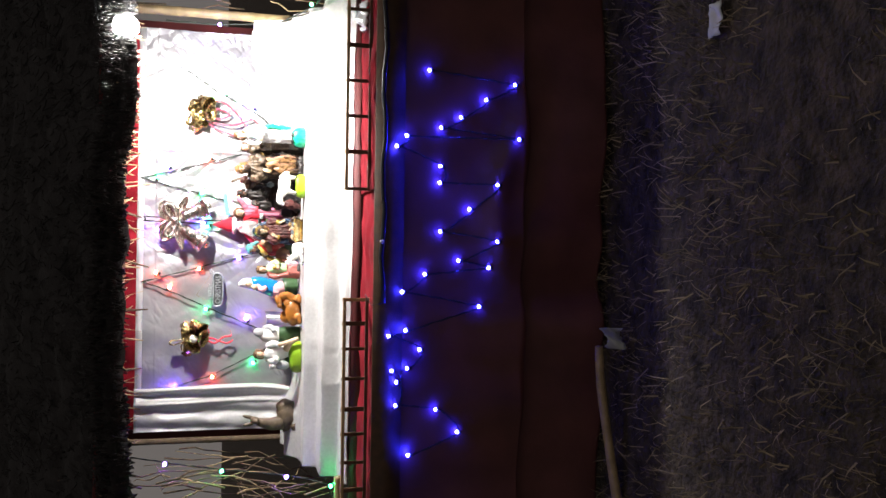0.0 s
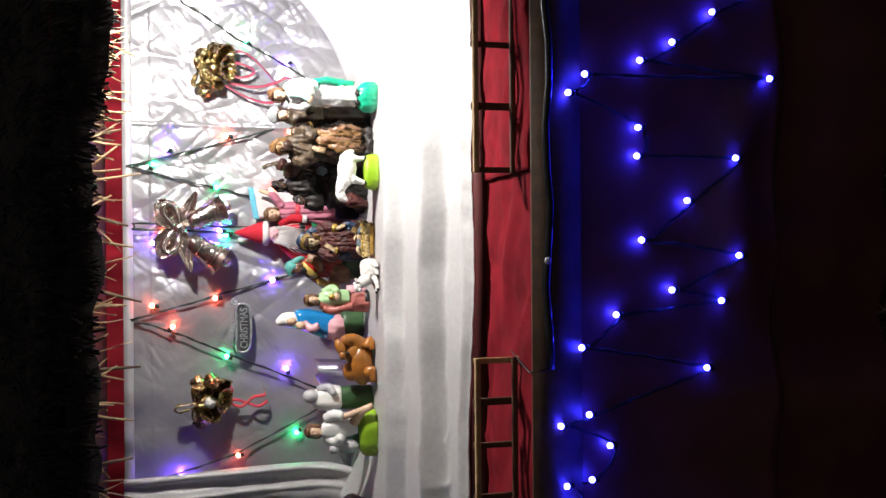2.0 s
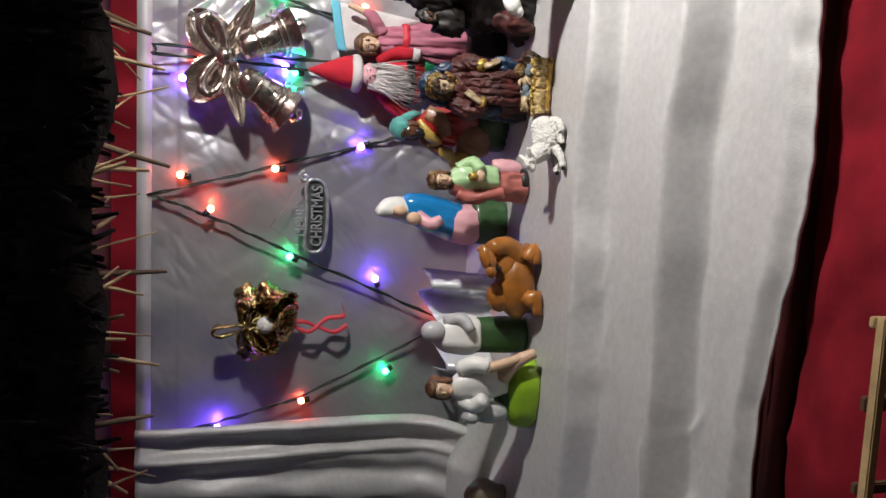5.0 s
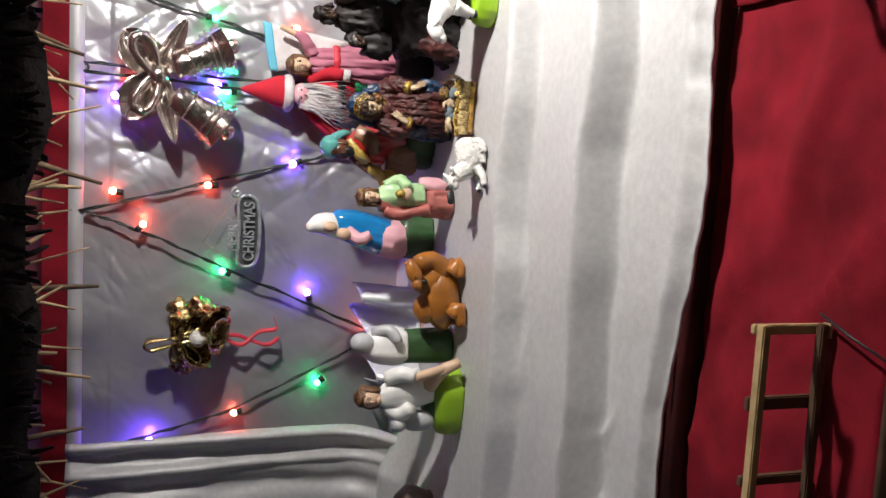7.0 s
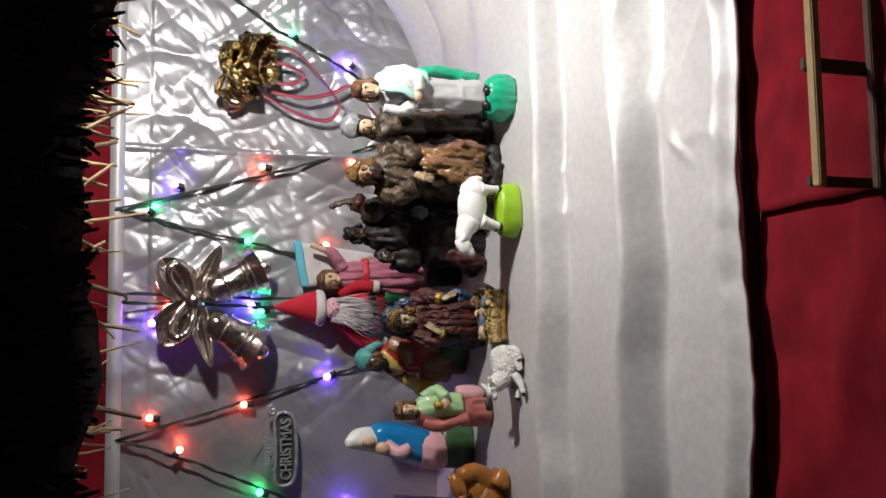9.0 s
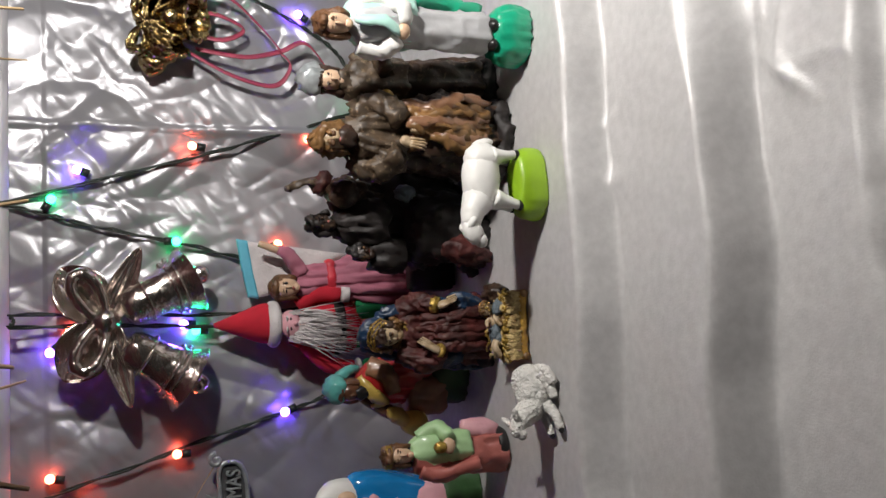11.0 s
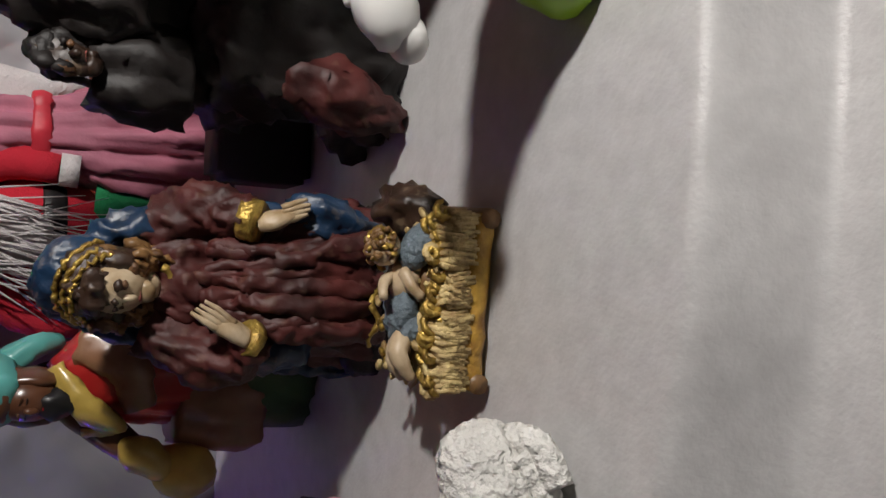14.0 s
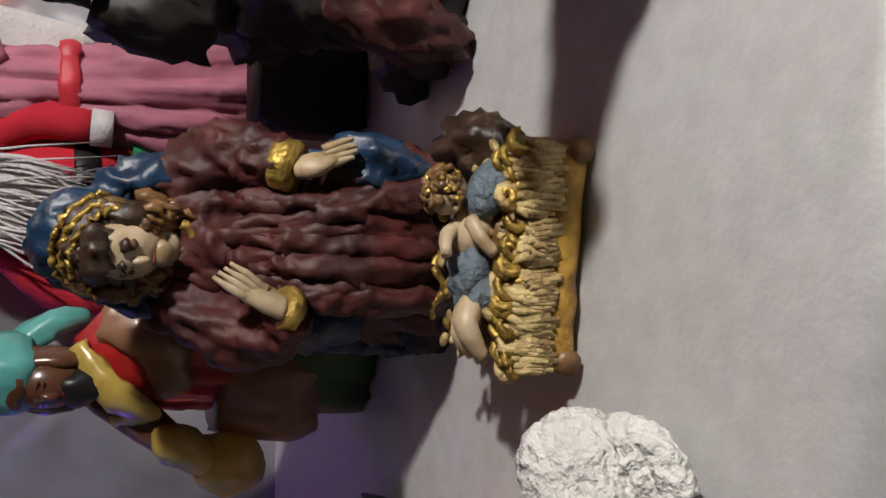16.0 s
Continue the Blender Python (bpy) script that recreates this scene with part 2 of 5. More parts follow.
class Shape:
    """Gathers pieces of one mesh, each with its material."""

    def __init__(self):
        self.v, self.f, self.mi, self.mats, self.m = [], [], [], [], Matrix()

    def _slot(self, material):
        if material not in self.mats:
            self.mats.append(material)
        return self.mats.index(material)

    def add(self, verts, faces, material):
        k, s = len(self.v), self._slot(material)
        self.v += [self.m @ Vector(p) for p in verts]
        self.f += [tuple(i + k for i in f) for f in faces]
        self.mi += [s] * len(faces)
        return self

    def rings(self, rings, material, caps=True, closed=True):
        n, verts, faces = len(rings[0]), [p for r in rings for p in r], []
        for a in range(len(rings) - 1):
            for b in range(n if closed else n - 1):
                c = (b + 1) % n
                faces.append((a * n + b, a * n + c, (a + 1) * n + c, (a + 1) * n + b))
        if caps and closed:
            faces += [tuple(reversed(range(n))), tuple(range((len(rings) - 1) * n, len(rings) * n))]
        return self.add(verts, faces, material)

    def lathe(self, material, prof, c=(0, 0, 0), sx=1.0, sy=1.0, n=24, fold=0.0, nf=8, twist=0.0, lean=(0, 0)):
        """A turned shape; prof: (radius, height); fold: depth of drapery folds; lean: shift of its top."""
        z0, z1 = prof[0][1], prof[-1][1]
        prof = [(max(0.0003, r), z) for r, z in smooth_line(prof)]
        rings = []
        for r, z in prof:
            u = (z - z0) / max(1e-6, z1 - z0)
            ring = []
            for k in range(n):
                a = 2 * math.pi * k / n
                g = 1 + fold * (1 - 0.6 * u) * (math.sin(nf * a + twist * u) + 0.5 * math.sin((nf * 2 + 1) * a - 2 * u))
                ring.append((c[0] + lean[0] * u + sx * r * g * math.cos(a), c[1] + lean[1] * u + sy * r * g * math.sin(a), c[2] + z))
            rings.append(ring)
        return self.rings(rings, material)

    def ball(self, material, c, r, rot=(0, 0, 0), n=16, rows=10, lump=0.0, freq=80.0):
        r = (r, r, r) if isinstance(r, (int, float)) else r
        q = Euler([radians(a) for a in rot]).to_matrix()
        rings = []
        for j in range(1, rows):
            t = math.pi * j / rows
            ring = []
            for k in range(n):
                a = 2 * math.pi * k / n
                p = Vector((r[0] * math.sin(t) * math.cos(a), r[1] * math.sin(t) * math.sin(a), -r[2] * math.cos(t)))
                if lump:
                    p *= 1 + lump * noise.noise((p + Vector(c)) * freq)
                ring.append(Vector(c) + q @ p)
            rings.append(ring)
        return self.rings(rings, material)

    def tube(self, material, pts, radii, n=8, flat=1.0):
        pts = [Vector(p) for p in pts]
        radii = [radii] * len(pts) if isinstance(radii, (int, float)) else radii
        if 3 <= len(pts) <= 6 and n >= 8:
            line = smooth_line([(*p, r) for p, r in zip(pts, radii)])
            pts, radii = [Vector(q[:3]) for q in line], [q[3] for q in line]
        rings, side = [], None
        for i, p in enumerate(pts):
            d = (pts[min(i + 1, len(pts) - 1)] - pts[max(i - 1, 0)]).normalized()
            if side is None:
                side = d.orthogonal().normalized()
            side = (side - d * side.dot(d)).normalized()
            up = d.cross(side)
            rings.append([p + radii[i] * (side * math.cos(2 * math.pi * k / n) + flat * up * math.sin(2 * math.pi * k / n)) for k in range(n)])
        return self.rings(rings, material)

    def box(self, material, lo, hi, bevel=0.002):
        bm = bmesh.new()
        bmesh.ops.create_cube(bm, size=1)
        for v in bm.verts:
            v.co = Vector([(lo[i] + hi[i]) / 2 + v.co[i] * (hi[i] - lo[i]) for i in range(3)])
        if bevel:
            bmesh.ops.bevel(bm, geom=bm.edges[:], offset=bevel, segments=2, affect="EDGES")
        bm.verts.ensure_lookup_table()
        self.add([v.co.copy() for v in bm.verts], [tuple(v.index for v in f.verts) for f in bm.faces], material)
        bm.free()
        return self

    def ribbon(self, material, pts, width, thick=0.0012, across=(0, 1, 0)):
        """A flat band with thickness along pts; across: the way of its width."""
        pts, w = [Vector(p) for p in pts], Vector(across).normalized() * width / 2
        rings = []
        for i, p in enumerate(pts):
            d = (pts[min(i + 1, len(pts) - 1)] - pts[max(i - 1, 0)]).normalized()
            u = d.cross(w).normalized() * thick / 2
            rings.append([p - w - u, p + w - u, p + w + u, p - w + u])
        return self.rings(rings, material)

    def grid(self, material, nx, ny, fn):
        verts = [fn(i / nx, j / ny) for j in range(ny + 1) for i in range(nx + 1)]
        faces = [(j * (nx + 1) + i, j * (nx + 1) + i + 1, (j + 1) * (nx + 1) + i + 1, (j + 1) * (nx + 1) + i) for j in range(ny) for i in range(nx)]
        return self.add(verts, faces, material)

    def carve(self, amp, freq):
        self.v = [p + noise.noise_vector(p * freq) * amp + noise.noise_vector(p * freq * 2.7) * amp * 0.5 for p in self.v]
        return self

    def mesh(self, name, smooth=True):
        me = bpy.data.meshes.new(name)
        me.from_pydata([tuple(p) for p in self.v], [], self.f)
        for m in self.mats:
            me.materials.append(m)
        me.polygons.foreach_set("material_index", self.mi)
        me.polygons.foreach_set("use_smooth", [smooth] * len(me.polygons))
        me.update()
        return me


def refine(me, cuts, amp, freq, calm=(), tall=0.3):
    """Splits a mesh finer and presses folds into it; faces of the calm materials stay smooth."""
    bm = bmesh.new()
    bm.from_mesh(me)
    for _ in range(cuts + 2):
        bmesh.ops.subdivide_edges(bm, edges=[e for e in bm.edges if e.calc_length() > 0.0036 / 2 ** (cuts - 1)], cuts=1, use_grid_fill=True)
    bm.normal_update()
    quiet = {i for i, m in enumerate(me.materials) if m in calm}
    for v in bm.verts:
        k = 0.18 if any(f.material_index in quiet for f in v.link_faces) else 1.0
        q = Vector((v.co.x, v.co.y, v.co.z * tall))
        q += noise.noise_vector(v.co * freq * 0.35) * (0.55 / freq)
        d = (1 - abs(noise.noise(q * freq))) ** 3 - 0.45 + 0.45 * ((1 - abs(noise.noise(q * freq * 2.2 + Vector((3, 1, 2))))) ** 3 - 0.45)
        v.co += v.normal * d * amp * k
    for f in bm.faces:
        f.smooth = True
    bm.to_mesh(me)
    bm.free()


def thing(name, shape, label, category, m=None, group="", kind="", smooth=True):
    ob = new(name, shape.mesh(name, smooth) if shape else None)
    if m is not None:
        ob.matrix_world = m
    return tagged(ob, label, category, group, kind)


def part(name, shape, parent, label="", smooth=True):
    ob = new(name, shape.mesh(name, smooth))
    ob.parent = parent
    if label:
        ob["label"] = label
    return ob


def level(x, z):
    """Evens out a lean of one and three quarter degrees in the taken heights."""
    return x + (z - 0.62) * 0.03, z - (x - 0.15) * 0.03


def fbm(p, freq, octaves=4):
    s, a = 0.0, 1.0
    for _ in range(octaves):
        s += a * noise.noise(Vector(p) * freq)
        freq, a = freq * 2.1, a * 0.5
    return s


# ---- structure ----
STAGE, GROUND = 0.62, 0.035


def ground_z(x, y):
    return GROUND + 0.012 * fbm((x, y, 3.0), 5.0, 4) - 0.03 * min(1, max(0, (1.2 - y) * 0.4))


def axis_steps(lo, a, b, hi, n, far):
    return [lo + (a - lo) * (i / far) ** 0.4 for i in range(far)] + [a + (b - a) * i / n for i in range(n)] + [b + (hi - b) * (i / far) ** 2.5 for i in range(far + 1)]


gx, gy = axis_steps(-60, -1.6, 1.9, 60, 150, 12), axis_steps(-60, -0.4, 2.9, 80, 150, 12)
s = Shape()
s.grid(SOIL, len(gx) - 1, len(gy) - 1, lambda u, v: (gx[round(u * (len(gx) - 1))], gy[round(v * (len(gy) - 1))], ground_z(gx[round(u * (len(gx) - 1))], gy[round(v * (len(gy) - 1))])))
thing("ground", s, "dark dry soil with trampled grass at night", "ground", kind="structure")

# crumpled silver sheet behind the figures
WALL_Y, WX0, WX1, WZ1 = 2.496, -0.372, 0.665, 1.012


def crumple(p, size, stretch, ang, seed):
    """Sharp-edged folds: nought along the creases, rising to flat facets between them."""
    c, d = math.cos(ang), math.sin(ang)
    q = Vector(((p.x * c - p.z * d) / size, seed, (p.x * d + p.z * c) / (size * stretch)))
    q += noise.noise_vector(q * 0.9 + Vector((0, seed, 0))) * 0.35
    near = noise.voronoi(q)[0]
    return min(0.55, near[1] - near[0])


def wall_point(u, v):
    x, z = WX0 + (WX1 - WX0) * u, STAGE - 0.01 + (WZ1 - STAGE + 0.01) * v
    p = Vector((x, 0.0, z))
    patch = noise.noise(Vector((x * 6, 4.0, z * 7)))
    crush = 0.16 + 0.84 * min(1, max(0, (x - 0.02 + 0.08 * patch) / 0.16))
    crush *= (0.6 if z > 0.97 else 1) * (0.8 + 0.5 * patch)
    glint = max(0, noise.noise(Vector((x * 13, 9.0, z * 13))) - 0.06) * 2.6
    h = 0.019 * crumple(p, 0.066, 3.2, 0.40, 1.3) + 0.0115 * crumple(p, 0.035, 3.0, -0.55, 5.1)
    h = h * crush + 0.0036 * crumple(p, 0.017, 2.6, 0.9, 9.7) * max(crush, glint)
    soft = 0.005 * noise.noise(Vector((x * 7, 1, z * 4))) + 0.003 * noise.noise(Vector((x * 15, 3, z * 9)))
    crease = 0.004 * math.exp(-((x - 0.352 - 0.01 * (z - 0.8)) / 0.003) ** 2)
    return (x, WALL_Y - h - soft - crease, z)


s = Shape()
s.grid(FOIL, 460, 180, wall_point)
foil = thing("wall_back", s, "crumpled silver foil sheet covering the back of the hut", "wall", kind="structure")
sol = foil.modifiers.new("thickness", "SOLIDIFY")
sol.thickness, sol.offset = 0.0015, 1
s = Shape()
s.box(MAROON, (WX0 - 0.03, 2.535, STAGE - 0.02), (WX1 + 0.03, 2.555, 1.26), 0.002)
thing("wall_board", s, "dark red cloth-covered board behind the foil", "wall", kind="structure")
s = Shape()
s.grid(RED, 120, 10, lambda u, v: (WX0 + (WX1 - WX0) * u, 2.520 - 0.006 * math.sin(u * 60 + 3 * math.sin(u * 13)) * (1 - v), 1.0 + 0.12 * v))
thing("valance", s, "red cloth strip above the foil wall", "valance", kind="structure")


# white satin hanging over the foil's dark end, with two sharp upright pleats
def hanging_pt(u, v):
    x, z = -0.256 - 0.116 * u, STAGE + 0.004 + 0.392 * v
    x += 0.004 * math.sin(v * 5) * (1 - u)
    pleat = 0.010 * math.exp(-((u - 0.06) / 0.05) ** 2) + 0.008 * math.exp(-((u - 0.33 - 0.03 * v) / 0.045) ** 2) + 0.004 * math.sin(u * 17 + 2 * v)
    foot = 0.055 * max(0, 1 - v / 0.16) ** 2
    return (x, 2.474 - pleat - foot - 0.004 * noise.noise(Vector((u * 6, v * 9, 4))), z)


s = Shape()
s.grid(SATIN, 60, 60, hanging_pt)
ob = thing("satin_curtain", s, "white satin hanging in upright pleats beside the foil", "curtain")
sol = ob.modifiers.new("thickness", "SOLIDIFY")
sol.thickness, sol.offset = 0.0015, -1
s = Shape()
s.ribbon(TAPE, [(WX0 + (WX1 - WX0) * i / 24, WALL_Y - 0.0095 - 0.001 * (i % 3), WZ1 - 0.004) for i in range(25)], 0.016, 0.004, (0, 0, 1))
thing("trim", s, "pale hem along the foil's top", "trim", kind="structure")

# white satin: level under the figures, then falling in soft waves to its front edge
SX0, SX1 = -0.40, 0.66


def ramp(a, b, v):
    t = min(1, max(0, (v - a) / (b - a)))
    return t * t * (3 - 2 * t)


def pinch(x, y, f, seed):
    """Scattered short creases of uneven length."""
    q = Vector((x * f + y * f * 0.7, y * f * 0.8, seed))
    q += noise.noise_vector(q * 0.7) * 0.5
    return max(0, 1 - 3.2 * abs(noise.noise(q))) ** 2 * max(0, noise.noise(Vector((x * f * 0.45, seed, 2.0))) + 0.25) - 0.1 * noise.noise(q * 2.3)


def satin_z(x, y):
    z = STAGE
    if y < 2.19:
        w1 = 2.157 + 0.003 * math.sin(x * 17) + 0.008 * noise.noise(Vector((x * 9, 1, 0))) + 0.002 * noise.noise(Vector((x * 27, 3.3, 0.4)))
        w2 = 2.054 + 0.004 * math.sin(x * 13 + 1) + 0.011 * noise.noise(Vector((x * 8, 4, 0))) + 0.002 * noise.noise(Vector((x * 24, 6.3, 0.4)))
        g1 = 0.0082 + 0.003 * noise.noise(Vector((x * 7, 7, 0)))
        g2 = 0.0098 + 0.012 * ramp(0.27, 0.34, x) + 0.004 * noise.noise(Vector((x * 6, 9, 0)))
        z -= 0.029 * ramp(w1 + g1, w1 - g1, y) + 0.037 * ramp(w2 + g2, w2 - g2, y)
        hang1, hang2 = math.exp(-((y - w1 + 0.006) / 0.016) ** 2), math.exp(-((y - w2 + 0.006) / 0.02) ** 2)
        z += 0.0045 * hang1 * pinch(x, y, 21, 3.4) + 0.0075 * hang2 * pinch(x, y, 15, 6.4)
        z += 0.003 * ramp(w1 - 0.012, w1 - 0.05, y) * noise.noise(Vector((x * 7, y * 15, 5)))
        z += 0.004 * pinch(x * 0.7, y, 14, 8) * ramp(2.04, 2.02, y)
        across = (y - 2.018) * 0.70 - (x - 0.282) * 0.71
        z += 0.005 * math.exp(-(across / 0.005) ** 2) * max(0, 1 - abs((y - 2.018) + (x - 0.282)) / 0.05)
        z -= 0.010 * ramp(1.975, 1.955, y)
    z += 0.0007 * noise.noise(Vector((x * 16, y * 16, 1))) + 0.0009 * max(0, noise.noise(Vector((x * 28, y * 28, 2))) - 0.35)
    if x > 0.40 and y > 2.2:
        z += 0.10 * min(1, (x - 0.40) / 0.2) ** 2 * (0.7 + 0.5 * math.sin(y * 60 + x * 20)) * min(1, (y - 2.2) / 0.1)
    if x < -0.20 and y > 2.22:
        z += 0.03 * min(1, (-0.20 - x) / 0.1) ** 2 * (0.6 + 0.5 * math.sin(y * 50))
    return z - 0.0008


s = Shape()
rows = 260


def satin_pt(u, v):
    x, y = SX0 + (SX1 - SX0) * u, 1.955 + 0.545 * v
    front = 0.004 * math.sin(u * 24) + 0.003 * noise.noise(Vector((u * 40, 0, 0))) + 0.030 * ramp(0.07, -0.16, x)
    return (x, y + front * max(0, 1 - v * 5), satin_z(x, y))


s.grid(SATIN, 300, rows, satin_pt)
satin = thing("satin_cloth", s, "white satin cloth spread in soft waves over the stage", "cloth")
sol = satin.modifiers.new("thickness", "SOLIDIFY")
sol.thickness, sol.offset = 0.003, -1
s = Shape()
s.box(DARKWOOD, (SX0, 2.17, GROUND), (SX1, 2.53, STAGE - 0.006), 0.004)
s.box(DARKWOOD, (SX0, 1.9985, GROUND), (SX1, 2.17, 0.515), 0.004)
thing("stage", s, "dark wooden stage carrying the figures", "stage", kind="structure")
s = Shape()
s.box(MAROON, (SX0 - 0.05, 1.980, 0.505), (SX1 + 0.05, 1.996, 0.538), 0.003)
thing("riser", s, "maroon board edge under the satin", "board", kind="structure")


# red cloth on the shelf in front, in two lengths that overlap at a seam
def red_z(x, y):
    return 0.521 + 0.006 * fbm((x + 0.5 * y, 1.5 * y, 2), 13, 3) + 0.011 * pinch(x * 1.2 + 0.9 * y, y * 0.5, 11, 5.4) + 0.006 * math.exp(-((y - 1.88 + 0.25 * (x - 0.1)) / 0.012) ** 2) * max(0, 1 - abs(x - 0.13) / 0.12)


for a, b, dz in ((-0.62, 0.226, 0.0), (0.219, 0.75, 0.006)):
    s = Shape()

    def red_pt(u, v, a=a, b=b, dz=dz):
        x = a + (b - a) * u
        front = 1.796 - 0.002 * math.sin(x * 40)
        if v < 0.12:
            return (x, front - 0.004, red_z(x, 1.795) + dz - 0.009 * (1 - v / 0.12))
        y = front + (1.963 + 0.014 * ramp(0.05, -0.2, x) - front) * (v - 0.12) / 0.88
        return (x, y, red_z(x, y) + dz)

    s.grid(RED, 90, 40, red_pt)
    ob = thing("red_cloth", s, "bright red cotton cloth laid over the front shelf", "cloth", group="red cloth lengths")
    sol = ob.modifiers.new("thickness", "SOLIDIFY")
    sol.thickness, sol.offset = 0.002, -1
s = Shape()
s.box(DARKWOOD, (-0.75, 1.80, 0.47), (0.95, 1.96, 0.508), 0.004)
s.box(DARKWOOD, (-0.75, 1.7795, 0.470), (0.95, 1.7880, 0.5275), 0.002)
thing("shelf", s, "dark plank shelf under the red cloth", "shelf", kind="structure")


# dark cloth that hangs from the shelf to the ground
def skirt_pt(u, v):
    x = -0.75 + 1.7 * u
    fold = 0.012 * math.sin(x * 26 + 2.0 * math.sin(x * 7)) + 0.02 * noise.noise(Vector((x * 5, 0, v * 1.5)))
    sag = 0.018 * math.exp(-((v - 0.42 - 0.1 * math.sin(x * 9)) / 0.06) ** 2) * max(0, 1 - abs(x - 0.22) / 0.22)
    return (x, 1.786 + fold * (0.25 + 0.75 * (1 - v)) - sag - 0.012 * (1 - v) + 0.01 * v, GROUND + 0.012 + (0.503 - GROUND - 0.012) * v)


for back, z0, z1, label in ((0.0, 0.222, 0.503, "dark brown cloth hanging from the shelf's edge"), (0.022, GROUND + 0.012, 0.26, "darker lower cloth hanging to the ground")):
    s = Shape()

    def layer(u, v, back=back, z0=z0, z1=z1):
        z = z0 + (z1 - z0) * v
        p = skirt_pt(u, (z - GROUND - 0.012) / (0.503 - GROUND - 0.012))
        return (p[0], p[1] + back, p[2] + (0.006 * math.sin(p[0] * 15) if v == 0 and not back else 0))

    s.grid(SKIRT, 240, 40, layer)
    ob = thing("table_skirt", s, label, "table skirt")
    sol = ob.modifiers.new("thickness", "SOLIDIFY")
    sol.thickness = 0.002

# ---- roof of straw ----


def roof_z(x):
    return 0.966 + 0.016 * noise.noise(Vector((x * 6, 2, 0))) + 0.012 * ramp(0.34, 0.2, x) - 0.018 * ramp(-0.1, -0.32, x)


s = Shape()
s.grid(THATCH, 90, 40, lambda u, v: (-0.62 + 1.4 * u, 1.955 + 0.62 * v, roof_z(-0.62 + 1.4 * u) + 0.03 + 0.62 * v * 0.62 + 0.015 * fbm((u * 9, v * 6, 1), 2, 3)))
roof = thing("roof", s, "dark thatched roof of the hut with a ragged edge", "roof", kind="structure")
sol = roof.modifiers.new("thickness", "SOLIDIFY")
sol.thickness, sol.offset = 0.03, 0


def strand(s, material, a, d, length, r, bend=0.0, n=4):
    d = Vector(d).normalized()
    side = d.orthogonal()
    side.rotate(Matrix.Rotation(random.uniform(0, 6.28), 3, d))
    a = Vector(a)
    s.tube(material, [a, a + d * length * 0.5 + side * bend * length * 0.3, a + d * length + side * bend * length], [r, r * 0.9, r * 0.5], n)


random.seed(4)
s = Shape()
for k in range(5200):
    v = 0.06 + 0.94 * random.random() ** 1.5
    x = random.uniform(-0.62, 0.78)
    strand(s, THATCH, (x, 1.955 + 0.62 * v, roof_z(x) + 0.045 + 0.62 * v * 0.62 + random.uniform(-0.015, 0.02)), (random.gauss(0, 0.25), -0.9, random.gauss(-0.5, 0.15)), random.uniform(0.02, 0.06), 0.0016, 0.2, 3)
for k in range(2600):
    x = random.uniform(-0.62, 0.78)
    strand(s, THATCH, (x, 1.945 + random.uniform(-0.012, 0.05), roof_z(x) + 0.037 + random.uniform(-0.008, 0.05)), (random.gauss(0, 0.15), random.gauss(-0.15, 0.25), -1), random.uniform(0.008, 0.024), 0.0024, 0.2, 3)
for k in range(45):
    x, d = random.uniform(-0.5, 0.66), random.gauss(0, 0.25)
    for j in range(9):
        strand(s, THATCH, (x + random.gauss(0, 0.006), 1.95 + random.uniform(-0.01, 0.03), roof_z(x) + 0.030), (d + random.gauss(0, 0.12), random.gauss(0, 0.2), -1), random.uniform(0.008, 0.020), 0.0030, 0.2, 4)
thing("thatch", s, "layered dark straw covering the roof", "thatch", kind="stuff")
s = Shape()
for k in range(150):
    x, y = random.uniform(-0.45, 0.62), random.uniform(1.985, 2.32)
    strand(s, STRAW, (x, y, 1.045 + random.uniform(-0.01, 0.0)), (random.gauss(0, 0.45), random.gauss(0.1, 0.3), -1), random.uniform(0.02, 0.075), random.uniform(0.0009, 0.0026), 0.12, 6)
for k in range(70):
    x = 0.27 + abs(random.gauss(0, 0.16))
    strand(s, STRAW, (x, random.uniform(1.965, 2.05), roof_z(x) + 0.02 + random.uniform(0, 0.04)), (random.gauss(0, 0.5), random.gauss(0.1, 0.35), -1), random.uniform(0.015, 0.036), random.uniform(0.0008, 0.002), 0.2, 5)
for x, y, dx, ln in ((0.075, 2.30, -0.35, 0.075), (0.30, 2.26, 0.3, 0.05), (0.185, 2.25, -0.25, 0.06), (-0.05, 2.3, 0.1, 0.07), (0.40, 2.2, -0.3, 0.05), (-0.19, 2.28, 0.2, 0.06)):
    strand(s, TWIG, (x, y, 1.044), (dx, 0.1, -1), ln, 0.0032, 0.05, 7)
thing("straw_fringe", s, "loose pale straw ends hanging from the roof's edge", "straw", kind="stuff")

# underside of the roof
s = Shape()
s.box(MAROON, (-0.55, 2.02, 1.045), (0.70, 2.5, 1.055), 0.002)
ceil = thing("ceiling", s, "dark red cloth lining under the thatch", "ceiling", kind="structure")


def bamboo(name, a, b, r, label, material=BAMBOO):
    a, b = Vector(a), Vector(b)
    s, n = Shape(), max(2, round((b - a).length / 0.09))
    pts, radii = [], []
    for i in range(n):
        for f, g in ((0.0, 1.12), (0.06, 0.98), (0.5, 0.95), (0.94, 0.98)):
            pts.append(a + (b - a) * (i + f) / n)
            radii.append(r * g)
    pts.append(b)
    radii.append(r)
    s.tube(material, pts, radii, 12)
    return thing(name, s, label, "pole")


